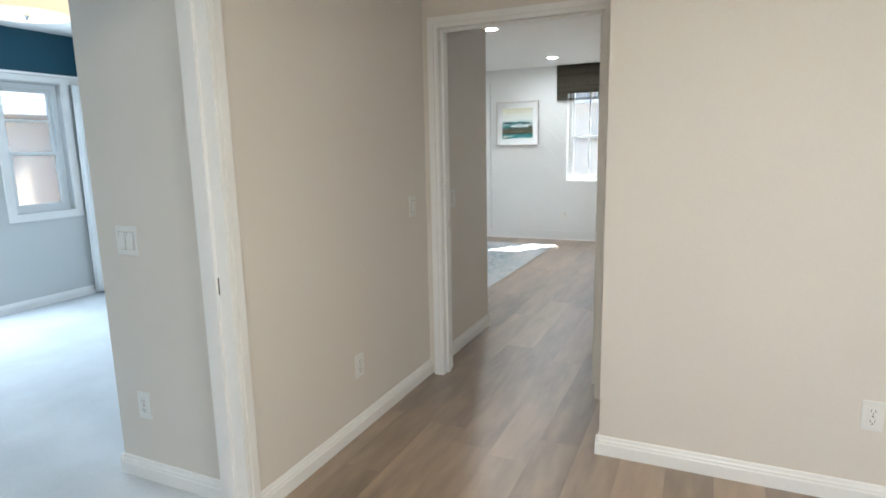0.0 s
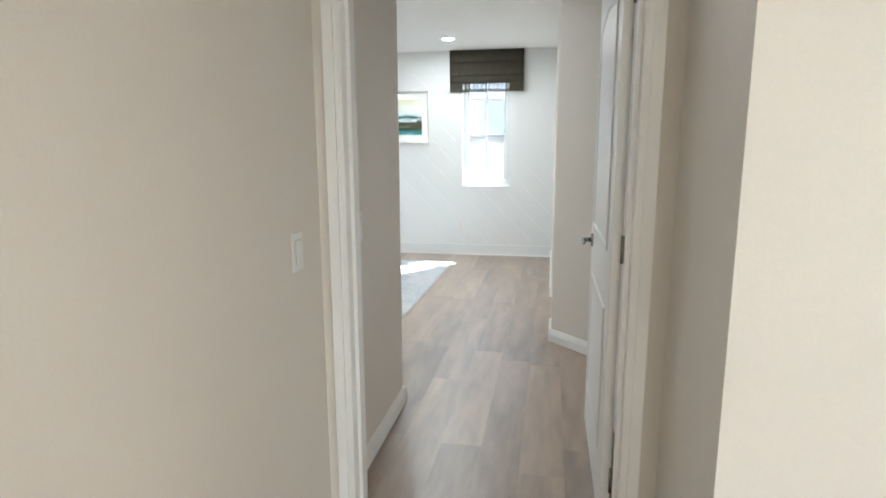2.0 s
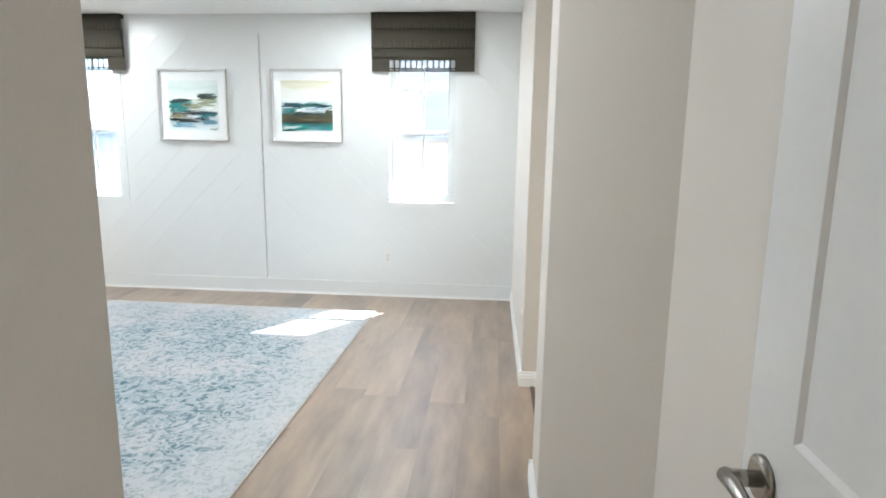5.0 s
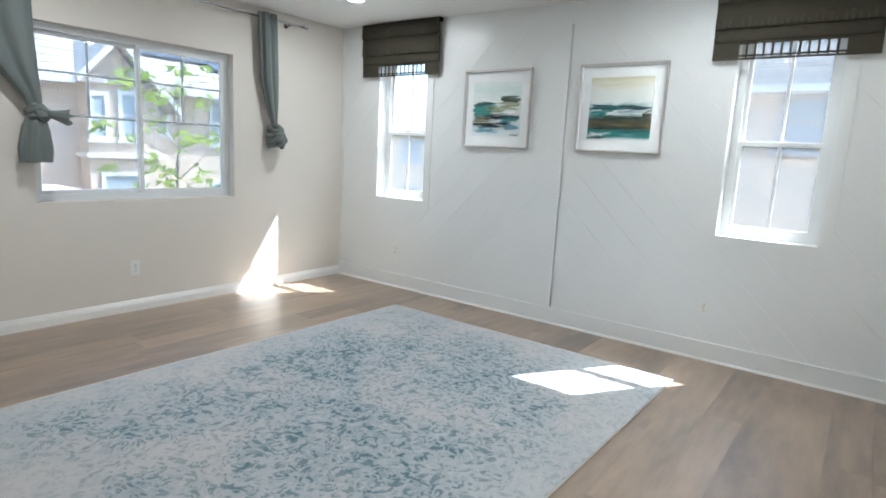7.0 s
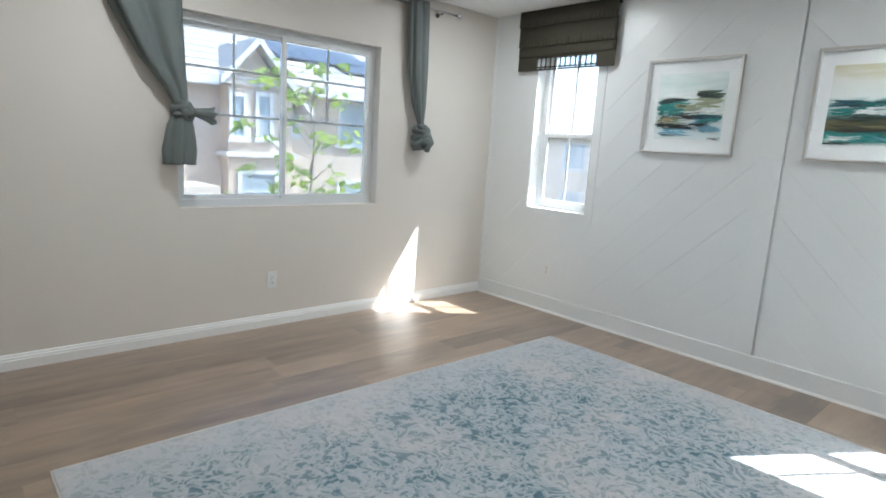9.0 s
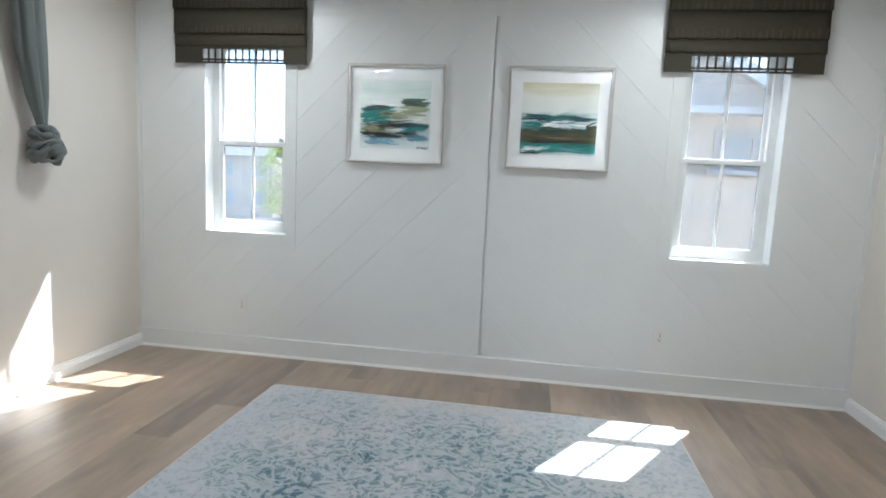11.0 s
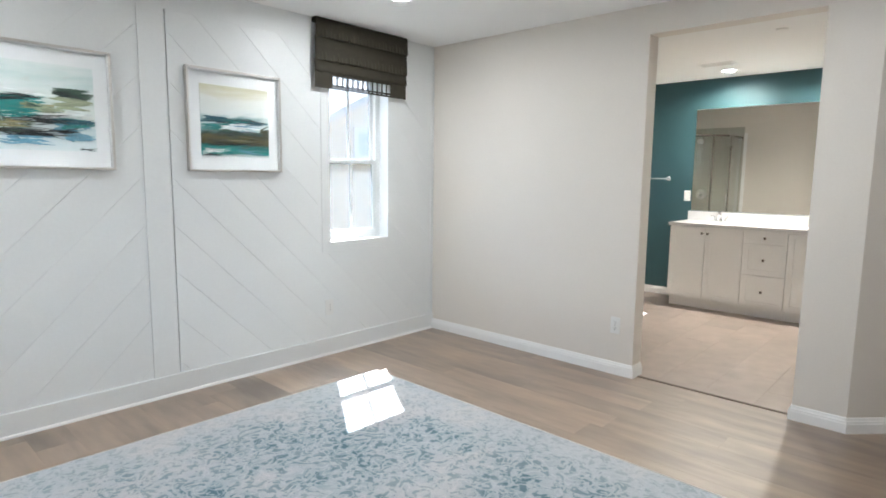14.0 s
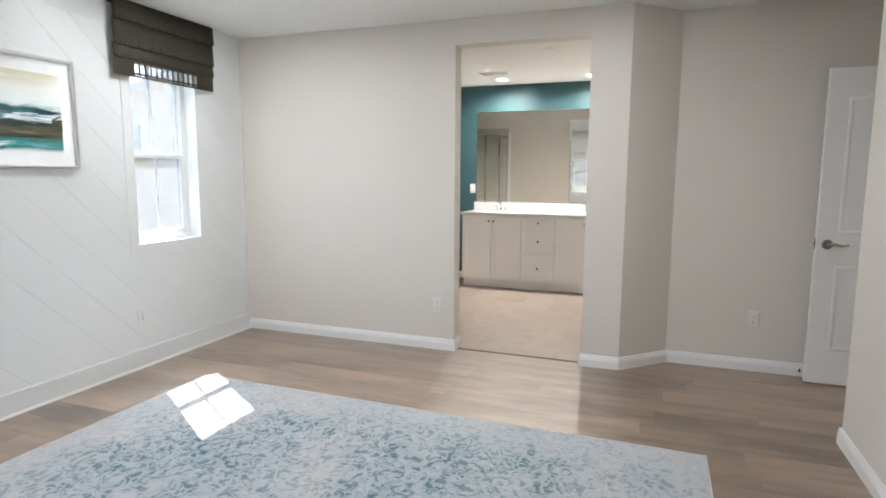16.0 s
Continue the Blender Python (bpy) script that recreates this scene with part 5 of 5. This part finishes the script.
# house to the west, seen through the slider
hw = thing("house", pose(-14.16, 8.0, GZ), "tan stucco two-storey house with gable and solar panels", "house", "houses around")
part("wall", box(NB(), -7.5, -4.4, 0, 0, 7.5, 5.42), STUCCO_TAN, hw)
bay = NB()
prism(bay, [(-2.20, 0), (-0.65, 0), (-0.65, 5.05), (-1.62, 6.15), (-2.20, 5.49)], 0.0, 0.45, 0)
part("gable_bay", bay, STUCCO_TAN, hw)
part("roof", hip_slope(NB(), ((0.55, -4.8, 5.40), (0.55, 7.9, 5.40)), ((-3.8, -4.8, 7.25), (-3.8, 7.9, 7.25))), ROOF, hw)
part("roof", hip_slope(NB(), ((-8.0, 7.9, 5.40), (-8.0, -4.8, 5.40)), ((-3.8, 7.9, 7.25), (-3.8, -4.8, 7.25))), ROOF, hw)
for i in range(9):
    u = i / 9
    part("tile_course", hip_slope(NB(), ((0.56 - 4.35 * u, -4.8, 5.43 + 1.85 * u), (0.56 - 4.35 * u, 7.9, 5.43 + 1.85 * u)), ((0.56 - 4.35 * (u + 0.108), -4.8, 5.41 + 1.85 * (u + 0.108)), (0.56 - 4.35 * (u + 0.108), 7.9, 5.41 + 1.85 * (u + 0.108))), 0.03), ROOF, hw)
part("gable_roof", hip_slope(NB(), ((0.75, -2.45, 5.42), (-2.2, -2.45, 5.42)), ((0.75, -1.62, 6.34), (-2.2, -1.62, 6.34))), ROOF, hw)
part("gable_roof", hip_slope(NB(), ((0.75, -0.29, 4.87), (-2.2, -0.29, 4.87)), ((0.75, -1.62, 6.34), (-2.2, -1.62, 6.34))), ROOF, hw)
for run, drop in ((-0.86, 0.95), (1.36, 1.51)):
    part("rake_board", hip_slope(NB(), ((0.80, -1.62 + run, 6.35 - drop), (0.74, -1.62 + run, 6.35 - drop)), ((0.80, -1.62, 6.35), (0.74, -1.62, 6.35)), 0.17), FASCIA, hw)
part("fascia", box(NB(), 0.54, -0.29, 5.22, 0.60, 7.9, 5.41), FASCIA, hw)
part("fascia", box(NB(), 0.54, -4.8, 5.22, 0.60, -2.45, 5.41), FASCIA, hw)
part("belt", box(NB(), -0.05, -2.3, 3.70, 0.60, -0.55, 3.80), FASCIA, hw)
part("garage", box(NB(), -0.02, -3.9, 0, 1.4, -2.75, 3.1), STUCCO_PALE, hw)
for y0, u0, n in ((-0.2, 0.42, 3), (1.6, 0.30, 4)):
    for i in range(n):
        ya = y0 + i * 1.02
        lo, hi = u0, u0 + 0.28
        part("solar_panel", hip_slope(NB(), ((0.56 - 4.35 * lo, ya, 5.53 + 1.85 * lo), (0.56 - 4.35 * lo, ya + 1.0, 5.53 + 1.85 * lo)), ((0.56 - 4.35 * hi, ya, 5.53 + 1.85 * hi), (0.56 - 4.35 * hi, ya + 1.0, 5.53 + 1.85 * hi)), 0.04), SOLAR, hw)
for y, z, w, h, x in ((-1.98, 4.60, 0.24, 0.85, 0.45), (-1.36, 4.64, 0.26, 0.90, 0.45), (-0.42, 4.80, 0.30, 0.95, 0.0), (1.45, 4.65, 0.95, 1.0, 0.0), (4.2, 4.65, 0.9, 1.0, 0.0), (-1.5, 2.9, 0.8, 0.8, 0.45), (1.6, 2.4, 1.2, 1.3, 0.0), (4.2, 2.4, 1.2, 1.3, 0.0)):
    far_window(hw, pose(x, y, z, 0, 0, 90), w, h)

# house to the north, close across the side yard
hn = thing("house", pose(0, 8.4, GZ), "pale stucco house close by with blue windows", "house", "houses around")
part("wall", box(NB(), -2.6, 0, 0, 1.30, 8, 5.15), STUCCO_PALE, hn)
part("gable", prism(NB(), [(-2.56, 5.15), (1.36, 5.15), (-0.60, 6.33)], -0.28, 8.0, 1), GREYTRIM, hn, "warm grey boarded gable")
part("belt", box(NB(), -2.66, -0.32, 5.08, 1.40, -0.02, 5.16), FASCIA, hn)
for xe in (-2.86, 1.66):
    part("roof", hip_slope(NB(), ((xe, -0.5, 5.02), (xe, 8.5, 5.02)), ((-0.60, -0.5, 6.38), (-0.60, 8.5, 6.38))), ROOF, hn)
    part("rake_board", hip_slope(NB(), ((xe, -0.54, 5.03), (xe, -0.5, 5.03)), ((-0.60, -0.54, 6.39), (-0.60, -0.5, 6.39)), 0.17), FASCIA, hn)
for x, z, w, h in ((-0.74, 4.76, 0.50, 0.50), (0.76, 4.67, 0.36, 0.30), (-0.9, 2.0, 0.9, 1.1)):
    far_window(hn, pose(x, 0, z), w, h, GREYTRIM)
hc = thing("house", pose(0, 9.2, GZ), "cream stucco neighbouring house with low gable", "house", "houses around")
part("wall", prism(NB(), [(1.36, 0), (9.5, 0), (9.5, 4.90), (5.7, 6.79), (1.36, 4.62)], 0, 9, 1), STUCCO_CREAM, hc)
for xe, ze in ((1.33, 4.725), (9.8, 4.86)):
    part("roof", hip_slope(NB(), ((xe, -0.45, ze), (xe, 9.4, ze)), ((5.7, -0.45, 6.91), (5.7, 9.4, 6.91))), ROOF, hc)
for x, z, w, h in ((3.39, 4.815, 0.30, 0.40), (5.2, 4.5, 0.9, 1.0)):
    far_window(hc, pose(x, 0, z), w, h)


def far_house(x, y, w, d, wall, label, turn=0):
    e = thing("house", pose(x, y, GZ, 0, 0, turn), label, "house", "houses around")
    part("wall", box(NB(), -w / 2, -d / 2, 0, w / 2, d / 2, 5.2), wall, e)
    part("roof", hip_slope(NB(), ((-w / 2 - 0.5, -d / 2 - 0.5, 5.2), (w / 2 + 0.5, -d / 2 - 0.5, 5.2)), ((-w / 2 + 1.5, 0, 7.2), (w / 2 - 1.5, 0, 7.2))), ROOF, e)
    part("roof", hip_slope(NB(), ((w / 2 + 0.5, d / 2 + 0.5, 5.2), (-w / 2 - 0.5, d / 2 + 0.5, 5.2)), ((w / 2 - 1.5, 0, 7.2), (-w / 2 + 1.5, 0, 7.2))), ROOF, e)
    for i in range(4):
        for z in (1.6, 4.1):
            far_window(e, pose(-w / 2 + (i + 0.5) * w / 4, -d / 2, z), 1.0, 1.2)
    return e


far_house(-15.0, 52, 12, 9, STUCCO_TAN, "tan stucco house across the street")
far_house(-29.0, 52, 11, 9, STUCCO_PALE, "pale stucco house across the street")
far_house(-43.0, 50, 12, 9, STUCCO_TAN, "tan stucco house across the street")
far_house(-24.0, 27, 9, 9, STUCCO_PALE, "pale stucco house with tile roof further along", 40)
far_house(-15.5, -5.5, 11, 9, STUCCO_PALE, "pale stucco house beside the yard", 90)
far_house(2.0, -22, 12, 8, STUCCO_PALE, "pale stucco house behind", 180)


def car(m, label):
    e = thing("car", m, label, "car")
    bm = NB()
    side = [(-2.15, 0.35), (2.15, 0.35), (2.2, 0.7), (1.95, 0.92), (1.0, 1.0), (0.35, 1.42), (-1.1, 1.45), (-1.75, 1.05), (-2.15, 0.98)]
    prism(bm, side, -0.85, 0.85, 1)
    bmesh.ops.bevel(bm, geom=bm.edges[:], offset=0.06, segments=2, affect="EDGES")
    part("body", bm, CARPAINT, e)
    part("side_window", prism(NB(), [(-1.45, 1.02), (0.72, 1.04), (0.28, 1.36), (-1.05, 1.38)], -0.856, 0.856, 1), FARGLASS, e)
    for x in (-1.35, 1.35):
        for y in (-0.78, 0.78):
            wh = part("wheel", tube(NB(), [(x, y - 0.1, 0.33), (x, y + 0.1, 0.33)], 0.33, 24), TYRE, e)
            part("rim", tube(NB(), [(x, y - 0.11, 0.33), (x, y + 0.11, 0.33)], 0.2, 18), CHROME, wh)
    return e


car(pose(-16.2, 40.5, GZ, 0, 0, 8), "blue-grey parked car on the street side")


def leaf_cloud(bm, centre, radius, count, size, rnd):
    for _ in range(count):
        p = Vector([rnd.gauss(0, 0.5) * r for r in radius]) + Vector(centre)
        turn = Euler((rnd.uniform(-1, 1), rnd.uniform(-1, 1), rnd.uniform(0, 6.3))).to_matrix()
        s = size * rnd.uniform(0.6, 1.3)
        pts = [p + turn @ Vector(q) * s for q in ((0, -0.9, 0), (0.38, -0.35, 0.07), (0.42, 0.2, 0.09), (0, 1.0, -0.05), (-0.42, 0.2, 0.09), (-0.38, -0.35, 0.07))]
        v = [bm.verts.new(q) for q in pts]
        bm.faces.new((v[0], v[1], v[2], v[3])), bm.faces.new((v[0], v[3], v[4], v[5]))


rnd = random.Random(5)
tree = thing("tree", pose(-7.3, 4.2, GZ), "slender young tree with sparse bright green leaves", "tree")
bm, lv = NB(), NB()
tube(bm, [(0, 0, 0), (0.05, 0.02, 1.5), (0.0, 0.06, 3.0), (0.05, 0.1, 4.2), (0.02, 0.1, 5.0)], [0.04, 0.032, 0.022, 0.014, 0.006], 10)
for i in range(26):
    z = 2.9 + 2.0 * i / 26
    a = i * 2.4
    reach = rnd.uniform(0.25, 0.95) * (1.15 - 0.5 * (z - 2.9) / 2.0)
    tip = (reach * math.cos(a), reach * math.sin(a) * 1.2, z + rnd.uniform(0.15, 0.5))
    tube(bm, [(0.02, 0.06, z - 0.1), (tip[0] * 0.5, tip[1] * 0.5, z + 0.12), tip], [0.008, 0.006, 0.003], 6)
    leaf_cloud(lv, tip, (0.15, 0.17, 0.12), 9, 0.092, rnd)
    leaf_cloud(lv, (tip[0] * 0.6, tip[1] * 0.6, z + 0.12), (0.12, 0.12, 0.08), 2, 0.06, rnd)
part("trunk", bm, BARK, tree)
part("crown", lv, LEAF, tree)
garden_tree = thing("tree", pose(-13.2, 26.5, GZ), "leafy green garden tree by the street", "tree")
bm, lv = NB(), NB()
r3 = random.Random(21)
tube(bm, [(0, 0, 0), (0.06, 0.02, 1.4), (0.0, 0.05, 2.8), (0.05, 0.1, 4.6)], [0.11, 0.09, 0.06, 0.015], 10)
for i in range(44):
    z, a = 1.9 + 3.0 * i / 44, i * 2.4
    reach = r3.uniform(0.5, 1.75) * (1.1 - 0.6 * abs(z - 3.0) / 2.0)
    tip = (reach * math.cos(a), reach * math.sin(a), z + r3.uniform(0.1, 0.5))
    tube(bm, [(0.02, 0.04, z - 0.2), (tip[0] * 0.5, tip[1] * 0.5, z + 0.1), tip], [0.03, 0.018, 0.006], 6)
    leaf_cloud(lv, tip, (0.34, 0.34, 0.26), 46, 0.085, r3)
part("trunk", bm, BARK, garden_tree)
part("crown", lv, LEAF, garden_tree)
for i, (x, y, h) in enumerate(((-12.5, 31, 1.6), (-15.5, 30, 1.3), (-18.5, 31, 1.8), (-10, 30.5, 1.4), (-10.4, 9.6, 1.7), (-12.4, 11.6, 1.5), (-21.5, 30, 1.4))):
    hb, st = NB(), NB()
    r2 = random.Random(i)
    tube(st, [(0, 0, 0), (0.03, 0, h * 0.6)], [0.05, 0.02], 8)
    for k in range(22):
        leaf_cloud(hb, (r2.gauss(0, 0.55), r2.gauss(0, 0.5), h * r2.uniform(0.2, 0.95)), (0.28, 0.28, 0.22), 34, 0.085, r2)
    sh = thing("shrub", pose(x, y, GZ), "dense green garden shrub", "shrub", "shrubs by the street")
    part("stem", st, BARK, sh)
    part("foliage", hb, HEDGE, sh)

# ---- floors: pieces last ----
bm = NB()
for q in ((-4.45, SY - 0.06, 0.334, NY + 0.1), (HX - 0.06, -4.95, 4.2, SY - 0.06), (0.334, SY - 0.06, RX + 0.02, 1.36)):
    box(bm, q[0], q[1], -0.15, q[2], q[3], -0.0085)
floor = structure("floor", bm, SLAB, "grey-brown oak plank floor", "floor")
PW, PL = 0.183, 1.22
shared = {}


def plank_mesh(length, width=PW):
    key = (round(length, 3), round(width, 3))
    if key not in shared:
        g, c = 0.0001, 0.0003
        bm = NB()
        w, l = width / 2 - g, length / 2 - g
        lower = [(-w, -l, -0.008), (w, -l, -0.008), (w, l, -0.008), (-w, l, -0.008)]
        mid = [(x, y, -c) for x, y, z in lower]
        top = [(-w + c, -l + c, 0), (w - c, -l + c, 0), (w - c, l - c, 0), (-w + c, l - c, 0)]
        rings = [[bm.verts.new(p) for p in r] for r in (lower, mid, top)]
        for a, b in zip(rings, rings[1:]):
            for i in range(4):
                bm.faces.new((a[i], a[(i + 1) % 4], b[(i + 1) % 4], b[i]))
        bm.faces.new(rings[-1])
        shared[key] = mesh_of("plank", bm, PLANK)
    return shared[key]


rnd = random.Random(11)
x = -4.43
while x < 2.9:
    c, width = x + PW / 2, PW
    if c < HX - 0.05:
        y0, y1 = SY - 0.05, NY + 0.02
    elif c < 0.30:
        y0, y1 = -4.93, NY + 0.02
    elif c < RX + 0.06:
        y0, y1 = -4.93, 1.33
    else:
        y0, y1 = -4.93, -1.30
    y = y0 - rnd.uniform(0.05, 1.1)
    while y < y1:
        a, b = max(y, y0), min(y + PL, y1)
        if b - a > 0.02:
            p = new("plank", plank_mesh(b - a, width))
            p.parent = floor
            p.location = (c, (a + b) / 2, 0)
        y += PL
    x += PW
structure("floor_carpet", box(NB(), -4.55, -4.65, -0.15, HX - 0.075, SY - 0.1, 0.002), CARPET, "pale grey cut-pile carpet", "floor")
structure("hall_floor_rest", box(NB(), 2.88, -4.95, -0.0084, 4.25, -1.3, 0.0), PLANK, "grey-brown plank floor out of the way", "floor")
bath_floor = structure("floor_bath", box(box(NB(), 0.336, 1.36, -0.15, 3.35, NY + 0.1, -0.0012), 0.62, 0.62, -0.15, 3.35, 1.36, -0.0012), GROUT, "beige stone-look tile floor", "floor")
tile_me = {}
ty, row = 0.62, 0
while ty < NY:
    edge_x = 0.346 if ty > 1.36 else 0.64
    tx = edge_x - (0.3 if row % 2 else 0.0)
    while tx < BX:
        a, b, h1 = max(tx, edge_x), min(tx + 0.60, BX), min(ty + 0.30, NY)
        if b - a > 0.02:
            key = (round(b - a, 3), round(h1 - ty, 3))
            if key not in tile_me:
                tile_me[key] = mesh_of("tile", box(NB(), -(b - a) / 2 + 0.0011, -(h1 - ty) / 2 + 0.0011, -0.0012, (b - a) / 2 - 0.0011, (h1 - ty) / 2 - 0.0011, 0.0), TILE)
            p = new("tile", tile_me[key])
            p.parent = bath_floor
            p.location = ((a + b) / 2, (ty + h1) / 2, 0)
        tx += 0.60
    ty, row = ty + 0.30, row + 1
